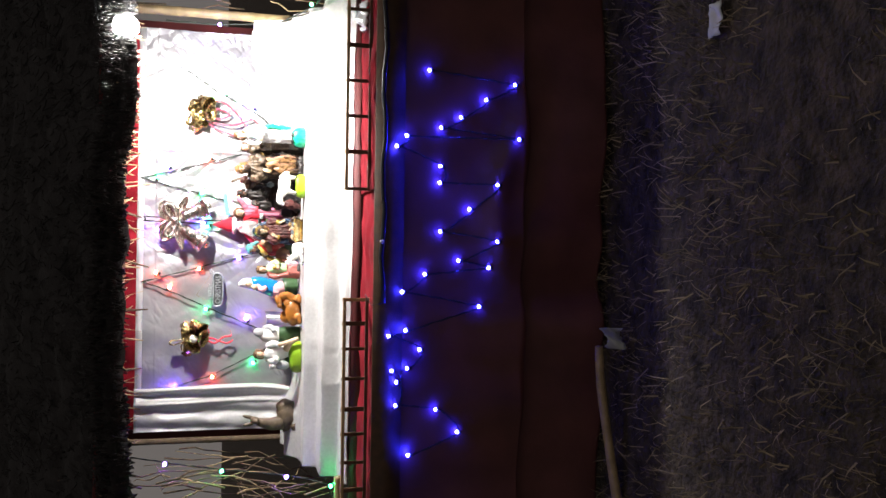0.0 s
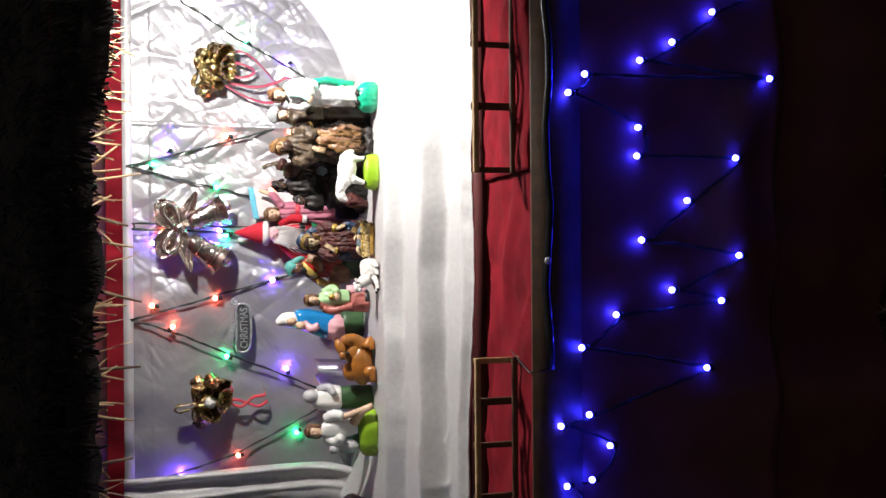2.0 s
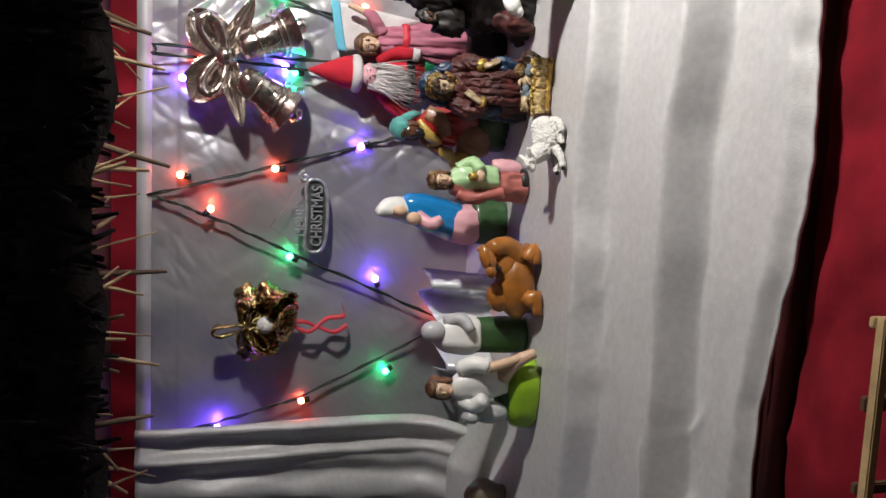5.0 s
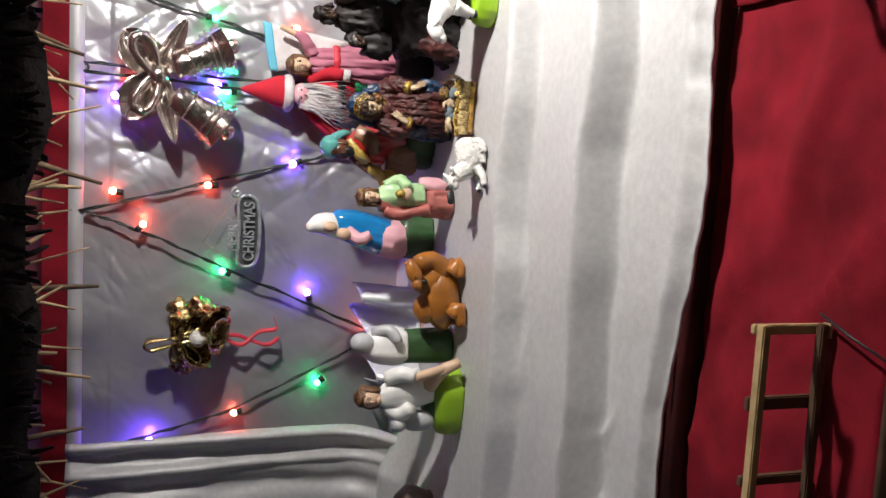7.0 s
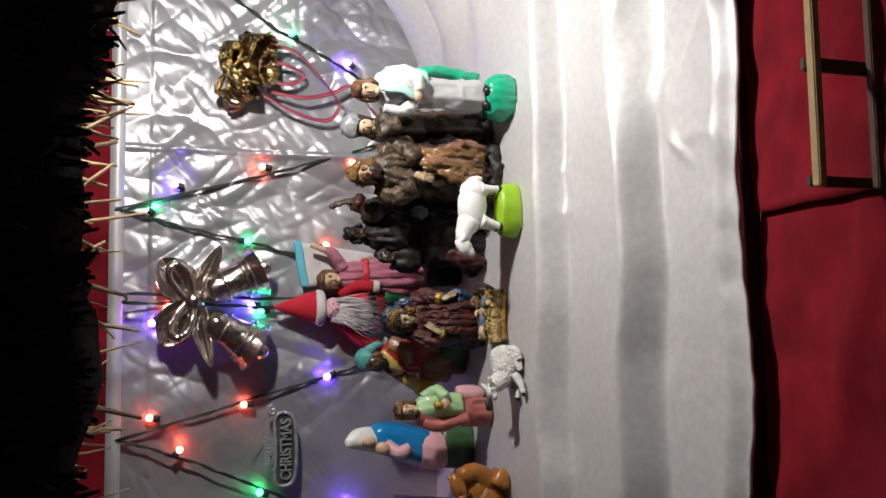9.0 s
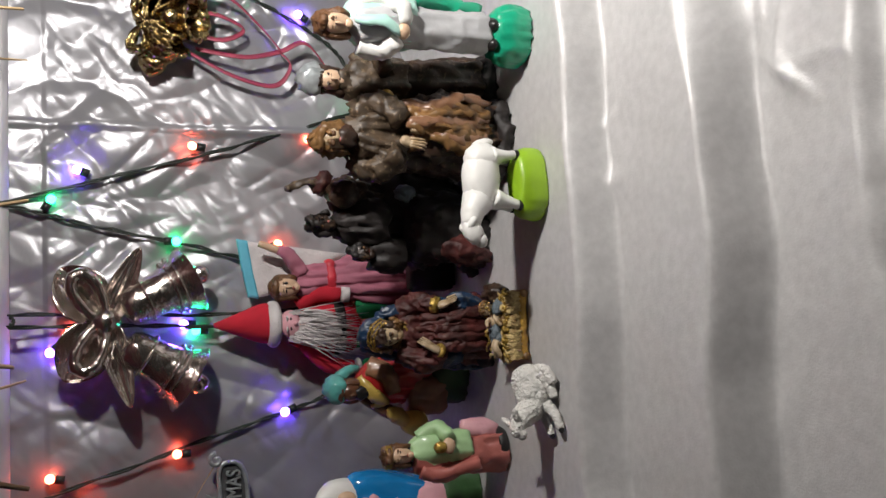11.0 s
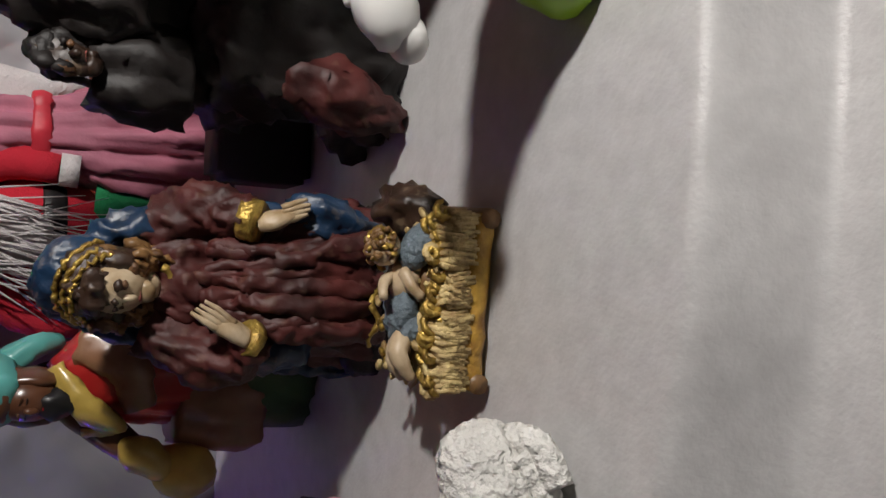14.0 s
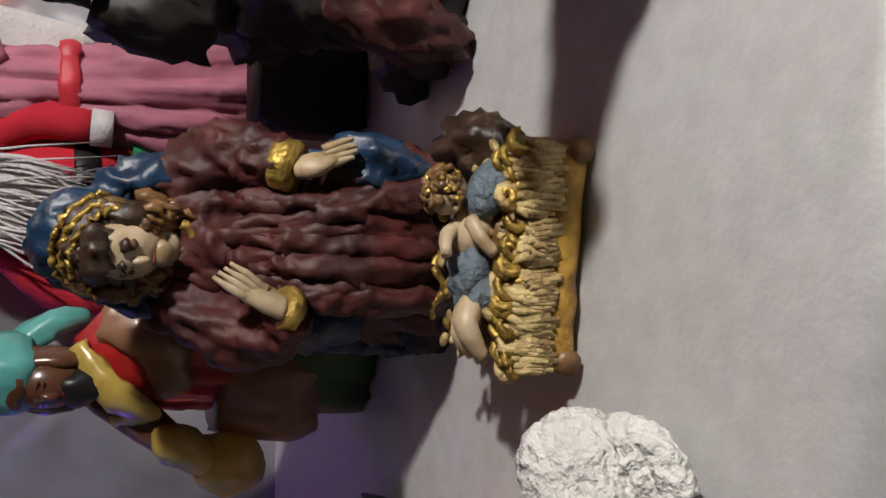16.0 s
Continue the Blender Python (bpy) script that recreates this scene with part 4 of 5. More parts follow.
for k in range(80):
    a = random.gauss(0, 0.5)
    x0 = hx - 0.008 + random.uniform(-0.014, 0.014)
    yb = random.uniform(-0.006, 0.003)
    s.tube(FLUFF, [(x0, 2.448 + yb, hz - 0.066), (x0 + 0.012 * a - 0.006 + 0.003 * math.sin(k), 2.442 + yb, hz - 0.095), (x0 + 0.024 * a - 0.013 + 0.004 * math.sin(k * 1.7), 2.443 + yb, hz - random.uniform(0.115, 0.142))], [0.0008, 0.0006, 0.0002], 4)
s.lathe(FELT, [(0.010, 0), (0.024, 0.008), (0.026, 0.03), (0.021, 0.055), (0.014, 0.07)], (hx - 0.010, 2.466, hz - 0.140), sx=1.0, sy=0.7, n=20, fold=0.03)
s.lathe(BLACK, [(0.0265, 0), (0.0275, 0.006), (0.0265, 0.010)], (hx - 0.010, 2.466, hz - 0.122), sx=1, sy=0.72, n=20)
s.tube(FELT, [(hx + 0.012, 2.462, hz - 0.078), (hx + 0.022, 2.456, hz - 0.096), (hx + 0.020, 2.450, hz - 0.118)], [0.009, 0.0085, 0.007], 10)
s.tube(FLUFF, [(hx + 0.020, 2.450, hz - 0.118), (hx + 0.0195, 2.449, hz - 0.126)], 0.0078, 12)
s.tube(FELT, [(hx - 0.024, 2.462, hz - 0.085), (hx - 0.046, 2.460, hz - 0.106), (hx - 0.05, 2.46, hz - 0.13)], [0.009, 0.0085, 0.007], 10)
s.ball(FLUFF, (hx - 0.050, 2.46, hz - 0.135), (0.009, 0.008, 0.004))
s.ball(GREENFELT, (hx - 0.050, 2.458, hz - 0.145), (0.008, 0.007, 0.008))
for dx in (-0.022, 0.006):
    s.tube(GREENFELT, [(hx + dx, 2.462, hz - 0.135), (hx + dx - 0.002, 2.458, hz - 0.16), (hx + dx - 0.004, 2.45, hz - 0.178)], [0.010, 0.009, 0.008], 10)
    s.ball(BLACK, (hx + dx - 0.004, 2.444, hz - 0.182), (0.010, 0.014, 0.007))
thing("hanging_doll", s, "red felt doll with pointed cap and long white beard", "doll")

s = Shape()
ax, az = level(0.190, 0.766)
wingc = [level(0.236, 0.800), level(0.182, 0.788), level(0.190, 0.752), level(0.225, 0.70)]
s.rings([[(x, y, z) for x, z in wingc] for y in (2.478, 2.471)], FLUFF)
a, b = wingc[0], wingc[1]
s.ribbon(SKYBLUE, [(a[0] + 0.001, 2.473, a[1] + 0.002), ((a[0] + b[0]) / 2, 2.473, (a[1] + b[1]) / 2 + 0.003), (b[0], 2.473, b[1] + 0.003)], 0.010, 0.006, (0.2, 0, 1))
s.lathe(PINKDOLL, [(0.030, -0.126), (0.031, -0.12), (0.024, -0.08), (0.016, -0.048), (0.017, -0.03), (0.015, -0.016), (0.006, -0.01)], (ax + 0.012, 2.458, az), sx=1, sy=0.6, n=80, fold=0.17, nf=11, twist=1.2, lean=(-0.008, 0))
s.lathe(RIBBON, [(0.0172, -0.049), (0.0182, -0.046), (0.0172, -0.042)], (ax + 0.0095, 2.458, az), sx=1, sy=0.66, n=24)
s.tube(PINKDOLL, [(ax + 0.013, 2.455, az - 0.018), (ax + 0.030, 2.452, az - 0.006), (ax + 0.036, 2.452, az + 0.004)], [0.008, 0.006, 0.005], 10)
s.tube(SKIN, [(ax + 0.036, 2.452, az + 0.004), (ax + 0.042, 2.452, az + 0.022)], [0.004, 0.003], 8)
head(s, (ax, 2.452, az - 0.001), 0.0115, SKIN, HAIR)
angel = thing("hanging_angel", s, "pink angel doll with a white and blue wing", "doll")
refine(angel.data, 1, 0.0024, 120, (SKIN, FLUFF, SKYBLUE, HAIR))


# ---- statues on the satin ----
def statue(name, s, x, y, turn, label, category="statue", z=STAGE, carve=0.0, freq=60, group="", size=1.0, folds=0.0, ffreq=110, cuts=1, tall=0.3):
    if carve:
        s.carve(carve, freq)
    ob = thing(name, s, label, category, pose(x, y, z, 0, 0, turn) @ Matrix.Scale(size, 4), group)
    if folds:
        refine(ob.data, cuts, folds, ffreq, (SKIN, IVORY, GILT, DARKSKIN, BLACK), tall)
    return ob


# standing shepherd on a green mound
s = Shape()
s.lathe(EMERALD, [(0.024, 0), (0.0265, 0.006), (0.026, 0.018), (0.021, 0.027), (0.012, 0.030)], n=28, sy=0.75, fold=0.03, nf=5)
for d in (-1, 1):
    s.ball(BLACK, (d * 0.008, -0.006, 0.031), (0.006, 0.011, 0.005))
s.lathe(GREYROBE, [(0.0165, 0.033), (0.018, 0.037), (0.0165, 0.06), (0.0165, 0.085), (0.018, 0.105), (0.019, 0.12), (0.017, 0.135), (0.007, 0.145)], n=40, sy=0.75, fold=0.07, nf=6)
s.lathe(MINT, [(0.020, 0.093), (0.0235, 0.10), (0.022, 0.12), (0.0195, 0.138), (0.008, 0.1475)], (0.003, 0.004, 0), n=32, sy=0.7, fold=0.04, nf=5)
s.tube(WHITE, [(0.019, 0, 0.136), (0.0225, -0.004, 0.118), (0.015, -0.016, 0.107), (0.002, -0.020, 0.106)], [0.0065, 0.007, 0.006, 0.0045], 12)
s.tube(MINT, [(0.004, -0.014, 0.142), (0.002, -0.020, 0.122), (-0.006, -0.019, 0.108)], [0.004, 0.006, 0.004], 12, 0.5)
s.tube(WHITE, [(-0.017, 0, 0.136), (-0.0205, -0.004, 0.120), (-0.012, -0.015, 0.110)], [0.008, 0.008, 0.0065], 12)
s.ball(SKIN, (-0.004, -0.020, 0.107), (0.007, 0.005, 0.005))
s.tube(EMERALD, [(0.022, 0.006, 0.10), (0.024, 0.01, 0.075), (0.019, 0.012, 0.035)], [0.007, 0.007, 0.006], 10)
head(s, (-0.001, -0.004, 0.156), 0.0112, SKIN, HAIR)
s.v = [Vector((p.x * 0.86, p.y * 0.9, p.z * 0.96)) for p in s.v]
statue("shepherd_statue", s, 0.366, 2.215, -18, "painted standing shepherd statue on an emerald mound", carve=0.0006, folds=0.0022, ffreq=120)

# grey king behind it
s = Shape()
s.lathe(DARKRESIN, [(0.026, 0), (0.027, 0.006), (0.022, 0.012)], n=24, sy=0.8)
s.lathe(BROWNRESIN, [(0.023, 0.01), (0.022, 0.04), (0.018, 0.075), (0.019, 0.10), (0.016, 0.118), (0.006, 0.126)], n=40, sy=0.8, fold=0.1, nf=7, twist=1)
s.lathe(GREYRESIN, [(0.019, 0.075), (0.021, 0.10), (0.017, 0.119), (0.007, 0.128)], (0, -0.002, 0), n=32, sy=0.8, fold=0.1, nf=6)
s.tube(GREYRESIN, [(-0.015, 0, 0.115), (-0.022, -0.012, 0.10), (-0.018, -0.024, 0.094)], [0.008, 0.007, 0.006], 10)
s.tube(GREYRESIN, [(0.015, 0, 0.115), (0.02, -0.012, 0.102), (0.006, -0.024, 0.096)], [0.008, 0.007, 0.006], 10)
s.ball(GILT, (-0.016, -0.028, 0.098), (0.008, 0.008, 0.007), lump=0.2)
head(s, (0, -0.004, 0.137), 0.0105, SKIN, BROWNRESIN, beard=GREYRESIN)
s.lathe(PEWTER, [(0.010, 0), (0.0125, 0.004), (0.011, 0.012), (0.005, 0.018)], (0, -0.001, 0.143), n=20, fold=0.06, nf=4)
statue("king_statue", s, 0.345, 2.285, -10, "dark resin king statue with a grey turban", carve=0.0004, folds=0.0036, ffreq=105)

# tall bearded figure in brown and grey robes
s = Shape()
s.lathe(DARKRESIN, [(0.032, 0), (0.034, 0.006), (0.03, 0.012)], (0.006, 0, 0), n=28, sy=0.9, fold=0.04)
s.lathe(BROWNRESIN, [(0.031, 0.008), (0.029, 0.03), (0.025, 0.06), (0.022, 0.09), (0.021, 0.115), (0.007, 0.134)], (0.004, 0, 0), n=44, sy=0.8, fold=0.12, nf=7, twist=1.3)
s.lathe(BROWNRESIN, [(0.026, 0.03), (0.028, 0.05), (0.024, 0.075), (0.016, 0.09)], (0.012, -0.006, 0), n=36, sy=0.8, fold=0.12, nf=5, twist=2)
for k in range(8):
    s.tube(OCHRERESIN if k % 3 else TAN, [(0.030 - 0.005 * k, -0.018 - 0.010 * math.sin(k * 0.45), 0.088 - 0.003 * (k % 3)), (0.026 - 0.003 * k, -0.030 + 0.002 * math.cos(k), 0.066), (0.034 - 0.0055 * k, -0.029, 0.045), (0.030 - 0.004 * k, -0.024, 0.020)], [0.0022, 0.0042, 0.0046, 0.003], 12)
s.lathe(GREYRESIN, [(0.022, 0.085), (0.025, 0.10), (0.021, 0.12), (0.008, 0.136)], (0.004, -0.002, 0), n=36, sy=0.85, fold=0.13, nf=6, twist=1)
s.tube(GREYRESIN, [(0.022, 0, 0.12), (0.03, -0.012, 0.105), (0.016, -0.028, 0.092)], [0.010, 0.010, 0.008], 12)
s.tube(GREYRESIN, [(-0.014, 0, 0.12), (-0.02, -0.014, 0.108), (-0.008, -0.028, 0.094)], [0.010, 0.010, 0.008], 12)
s.ball(IVORY, (0.0, -0.033, 0.090), (0.0042, 0.003, 0.006), rot=(0, 25, 0), lump=0.15)
for k in range(4):
    s.tube(IVORY, [(-0.003 + 0.0018 * k, -0.035, 0.088), (-0.005 + 0.0022 * k, -0.0365, 0.081), (-0.006 + 0.0024 * k, -0.036, 0.075 + 0.001 * abs(k - 1.5))], [0.0012, 0.0011, 0.0007], 8)
s.ball(IVORY, (0.009, -0.029, 0.081), (0.003, 0.003, 0.005), lump=0.15)
head(s, (0.002, -0.010, 0.143), 0.0112, IVORY, OCHRERESIN, beard=BROWNRESIN)
statue("saint_statue", s, 0.292, 2.272, -8, "dark resin standing bearded saint in brown robes", carve=0.0008, freq=150, folds=0.0050, ffreq=120)

# ox with two small figures, nearly black
s = Shape()
s.lathe(DARKRESIN, [(0.05, 0), (0.052, 0.008), (0.045, 0.016)], n=32, sy=0.55, fold=0.05, nf=5)
s.ball(DARKRESIN, (0.002, 0.006, 0.055), (0.046, 0.024, 0.052), lump=0.25, freq=40)
s.ball(DARKRESIN, (-0.014, -0.012, 0.036), (0.032, 0.018, 0.040), lump=0.25, freq=45)
s.ball(WINE, (-0.036, -0.024, 0.022), (0.011, 0.012, 0.024), rot=(0, 12, 0), lump=0.2)
s.tube(BROWNRESIN, [(0.01, 0.008, 0.09), (0.014, -0.004, 0.118), (0.012, -0.022, 0.122)], [0.018, 0.015, 0.010], 14)
s.ball(WINE, (0.024, -0.006, 0.137), (0.009, 0.006, 0.006), rot=(0, 40, 0))
s.tube(GREYRESIN, [(0.018, -0.004, 0.134), (0.024, -0.006, 0.148), (0.020, -0.008, 0.166)], [0.0045, 0.0035, 0.0012], 8)
s.lathe(DARKRESIN, [(0.018, 0.085), (0.02, 0.10), (0.014, 0.122), (0.006, 0.13)], (-0.010, -0.008, 0), n=28, sy=0.8, fold=0.1)
head(s, (-0.010, -0.014, 0.141), 0.0086, BROWNRESIN, DARKRESIN)
s.lathe(DARKRESIN, [(0.016, 0.07), (0.017, 0.085), (0.012, 0.10)], (-0.034, -0.006, 0), n=24, sy=0.8, fold=0.1)
head(s, (-0.034, -0.012, 0.108), 0.0078, BROWNRESIN, DARKRESIN)
s.ball(SLATE, (0.012, -0.03, 0.075), (0.008, 0.004, 0.006), rot=(0, 30, 0))
statue("ox_statue", s, 0.246, 2.325, 0, "almost black resin ox with two small kneeling figures", carve=0.0009, freq=150, folds=0.0052, ffreq=110)


# white lamb on a lime base
s = Shape()
s.lathe(LIME, [(0.026, 0), (0.0275, 0.004), (0.027, 0.013), (0.0235, 0.0195), (0.014, 0.021)], n=30, sy=0.55, fold=0.02, nf=5)
s.ball(WHITE, (0.004, 0, 0.047), (0.024, 0.0125, 0.0145), rot=(0, 4, 0), n=22, rows=14)
s.ball(WHITE, (0.018, 0, 0.045), (0.012, 0.012, 0.014))
s.tube(WHITE, [(-0.012, 0, 0.050), (-0.022, -0.001, 0.056), (-0.031, -0.002, 0.058)], [0.012, 0.009, 0.007], 14)
s.ball(WHITE, (-0.036, -0.003, 0.0575), (0.0105, 0.007, 0.0072), rot=(0, -28, 0))
s.ball(WHITE, (-0.042, -0.003, 0.052), (0.006, 0.005, 0.0048), rot=(0, -30, 0))
for d in (-1, 1):
    s.ball(WHITE, (-0.030, d * 0.008, 0.060), (0.005, 0.003, 0.0025), rot=(0, 30, d * 20))
    for x, dx in ((-0.012, -0.005), (0.019, 0.001)):
        s.tube(WHITE, [(x, d * 0.006, 0.040), (x + dx * 0.5, d * 0.006, 0.030), (x + dx, d * 0.006, 0.021)], [0.007, 0.0042, 0.0035], 10)
        s.ball(BLACK, (x + dx, d * 0.006, 0.0205), (0.004, 0.004, 0.0028))
s.ball(WHITE, (0.029, 0, 0.044), (0.004, 0.004, 0.009), rot=(0, -15, 0))
statue("lamb_statue", s, 0.250, 2.205, 2, "white painted lamb standing on a lime green base", carve=0.0005, folds=0.0006, ffreq=160, tall=1.0)

# kneeling mother in wine robe and blue veil
s = Shape()
s.lathe(DARKRESIN, [(0.030, 0), (0.031, 0.006), (0.026, 0.012)], n=28, sy=0.9, fold=0.05)
s.lathe(WINE, [(0.029, 0.006), (0.028, 0.022), (0.023, 0.042), (0.019, 0.062), (0.0185, 0.075), (0.008, 0.089)], (0.002, 0, 0), n=48, sy=0.85, fold=0.12, nf=7, twist=1.6)
s.ball(WINE, (0.006, -0.016, 0.03), (0.020, 0.016, 0.022), lump=0.3, freq=90)
s.lathe(NAVY, [(0.030, 0.004), (0.030, 0.03), (0.024, 0.06), (0.019, 0.085), (0.013, 0.105), (0.008, 0.111)], (-0.001, 0.012, 0), n=40, sy=0.6, fold=0.1, nf=8)
s.tube(WINE, [(0.016, -0.002, 0.082), (0.025, -0.010, 0.070), (0.021, -0.024, 0.056)], [0.009, 0.0085, 0.0065], 12)
s.tube(GILT, [(0.0215, -0.0225, 0.0575), (0.0205, -0.026, 0.0535)], 0.0072, 12)
s.tube(IVORY, [(0.0205, -0.026, 0.053), (0.0215, -0.029, 0.049), (0.0235, -0.031, 0.044)], [0.0042, 0.0046, 0.0024], 12, 0.6)
s.tube(WINE, [(-0.015, -0.002, 0.082), (-0.025, -0.012, 0.062), (-0.017, -0.026, 0.055)], [0.009, 0.0095, 0.0072], 12)
s.tube(GILT, [(-0.0178, -0.0262, 0.0545), (-0.0165, -0.0275, 0.0575)], 0.0062, 12)
for k in range(4):
    s.tube(IVORY, [(0.0205 + 0.0016 * k, -0.0308, 0.0475), (0.0222 + 0.0017 * k, -0.0322, 0.0425 + 0.0006 * abs(k - 1.5)), (0.0235 + 0.0017 * k, -0.0326, 0.0385 + 0.0008 * abs(k - 1.5))], [0.0011, 0.001, 0.0006], 8)
    s.tube(IVORY, [(-0.0152 + 0.0010 * k, -0.0300, 0.0655 - 0.0012 * k), (-0.0116 + 0.0012 * k, -0.0312, 0.0715 - 0.0014 * k), (-0.0088 + 0.0012 * k, -0.0305, 0.0760 - 0.0014 * k)], [0.0012, 0.0011, 0.0007], 8)
s.tube(IVORY, [(-0.0168, -0.0275, 0.0575), (-0.0135, -0.029, 0.0635), (-0.0105, -0.0285, 0.0695)], [0.0042, 0.0046, 0.0024], 12, 0.6)
s.ball(NAVY, (0.0225, -0.024, 0.030), (0.0075, 0.008, 0.012), rot=(0, 15, 0), lump=0.4, freq=140)
s.ball(NAVY, (0.020, -0.020, 0.018), (0.006, 0.008, 0.010), rot=(0, -15, 0), lump=0.4, freq=140)
s.ball(NAVY, (-0.022, -0.008, 0.045), (0.007, 0.010, 0.019), lump=0.3)
# long folds of the robe from waist to knee
for k in range(9):
    a0, a1 = -0.012 + 0.0030 * k + 0.002 * math.sin(k * 1.9), -0.016 + 0.0042 * k + 0.005 * math.sin(k * 2.3)
    s.tube(WINE, [(a0, -0.017, 0.070 - 0.001 * abs(k - 4)), (0.5 * (a0 + a1) + 0.002 * math.sin(k * 2.1), -0.026, 0.045 + 0.003 * math.sin(k * 1.7)), (a1, -0.027 - 0.002 * math.cos(k), 0.022), (a1 + 0.003 * math.sin(k), -0.023, 0.008)], [0.0020, 0.0034 + 0.0008 * math.sin(k * 1.3), 0.0040, 0.0028], 10)
# veil edge over the shoulder
s.tube(NAVY, [(0.008, -0.004, 0.106), (0.0165, -0.004, 0.096), (0.021, -0.006, 0.084), (0.022, -0.004, 0.070)], [0.004, 0.005, 0.0055, 0.004], 12, 0.6)
NECK = Vector((0.001, -0.008, 0.094))
s.m = Matrix.Translation(NECK) @ Euler((radians(22), 0, radians(-24))).to_matrix().to_4x4() @ Matrix.Translation(-NECK)
head(s, (0.001, -0.012, 0.0985), 0.0102, IVORY, BROWNRESIN)
s.ball(NAVY, (0.0, 0.001, 0.1015), (0.0125, 0.0095, 0.0135), n=22, rows=14, lump=0.15)
s.ball(IVORY, (0.0, -0.012, 0.0865), (0.006, 0.006, 0.005), lump=0.3)
s.tube(GILT, [(0.007 * math.cos(a * 0.4), -0.016 - 0.002 * math.sin(a * 0.4), 0.083 - 0.003 * math.sin(a * 0.4) + 0.0006 * math.sin(a * 3)) for a in range(9)], 0.0014, 6)
for row in range(3):
    arc = [math.pi * (0.02 + 0.96 * k / 30) for k in range(31)]
    s.tube(GILT, [((0.0118 + 0.0012 * row) * math.cos(a) + 0.0007 * math.sin(a * 31 + row), -0.013 + 0.003 * row + 0.0006 * math.cos(a * 27), 0.0985 + (0.0128 + 0.001 * row) * math.sin(a) + 0.0006 * math.sin(a * 23 + 2 * row)) for a in arc], 0.0009, 6)
for k in range(46):
    a, d = random.uniform(0, math.pi), random.choice((-1, 1))
    c = Vector((d * random.uniform(0.006, 0.0115), -0.015 + random.uniform(-0.002, 0.006), 0.092 + random.uniform(-0.008, 0.014)))
    s.tube(OCHRERESIN if k % 4 else HAIR, [c + Vector((0.0016 * math.sin(i * 0.9 + k), 0.0012 * math.cos(i * 0.9 + k), -0.0017 * i)) for i in range(6)], [0.0007, 0.0012, 0.0013, 0.0012, 0.001, 0.0005], 5)
s.m = Matrix()
s.tube(GILT, [(-0.020 + 0.002 * k, -0.027 - 0.004 * math.sin(k * 0.3), 0.013 + 0.0015 * math.sin(k * 1.1)) for k in range(21)], 0.0011, 6)
statue("mother_statue", s, 0.1445, 2.316, 4, "resin kneeling mother statue in wine robe and blue veil", carve=0.0003, freq=75, folds=0.0030, ffreq=150, cuts=2, size=0.97, tall=0.3)

# infant in the straw crib
random.seed(21)
crib = Shape()
for yy in (-0.0165, 0.014):
    crib.tube(LOG, [(-0.0255 + 0.0051 * i, yy + 0.0003 * math.sin(i * 2), 0.0044 + 0.0003 * math.cos(i * 3)) for i in range(11)], [0.0042 * (1 + 0.05 * math.sin(i * 2.3)) for i in range(11)], 12)
for x in (-0.0235, 0.0245):
    crib.tube(OCHRERESIN, [(x, -0.0215, 0.0032), (x, 0.0, 0.0034), (x, 0.018, 0.0032)], 0.003, 10)
low = len(crib.v)
crib.ball(OCHRERESIN, (0, 0.0, 0.013), (0.0255, 0.0155, 0.0105), n=36, rows=16, lump=0.3, freq=160)
for tuft in range(13):
    cx0, top = -0.0245 + 0.0041 * tuft, 0.0188 + random.uniform(-0.0015, 0.002)
    slant, curl = random.uniform(-0.0055, 0.0055), random.uniform(-0.0012, 0.0012)
    for k in range(26):
        a, sp = cx0 + random.gauss(0, 0.0012), slant + random.gauss(0, 0.0012)
        z1 = random.uniform(0.006, 0.012)
        crib.tube(HAY, [(a, -0.0135, top + random.uniform(-0.001, 0.001)), (a + sp * 0.5, -0.0185 + curl + random.uniform(-0.001, 0.0006), (top + z1) / 2 + 0.002), (a + sp * 0.6 - 0.3 * slant, -0.0195 + random.uniform(-0.0012, 0.0012), z1)], [0.0006, 0.0010, 0.0006], 5)
    for k in range(5):
        c, r, ph = Vector((cx0 + random.uniform(-0.002, 0.002), -0.0145 + random.uniform(-0.0028, 0.002), top + random.uniform(-0.0025, 0.0015))), random.uniform(0.0013, 0.0026), random.uniform(0, 6)
        crib.tube(GILT if (tuft + k) % 4 else HAY, [c + r * Vector((math.cos(ph + i * 0.7), 0.5 * math.sin(ph + i), math.sin(ph + i * 0.7))) for i in range(8)], [0.0006, 0.001, 0.0013, 0.0013, 0.0013, 0.0011, 0.0009, 0.0005], 6)
for k in range(60):
    a, yy = random.uniform(-0.025, 0.025), random.uniform(-0.010, 0.015)
    crib.ball(HAY if k % 3 else GILT, (a, yy, 0.0215 + random.uniform(-0.002, 0.0015)), (0.0026, 0.0014, 0.0012), rot=(0, random.uniform(0, 60), random.uniform(0, 180)), n=8, rows=6)
crib.ball(BROWNRESIN, (0.0255, 0.004, 0.0185), (0.0075, 0.014, 0.011), n=22, rows=14, lump=0.45, freq=240)
crib.ball(SLATE, (0.0150, -0.0085, 0.0225), (0.0085, 0.0062, 0.0052), rot=(0, 35, 0), n=26, rows=16, lump=0.12)
H0 = Vector((0.0135, -0.0035, 0.0320))
crib.ball(IVORY, H0, (0.0052, 0.0052, 0.0056), n=18, rows=12)
crib.ball(IVORY, H0 + Vector((-0.0032, -0.0044, -0.0005)), (0.0012, 0.0012, 0.001), n=8, rows=6)
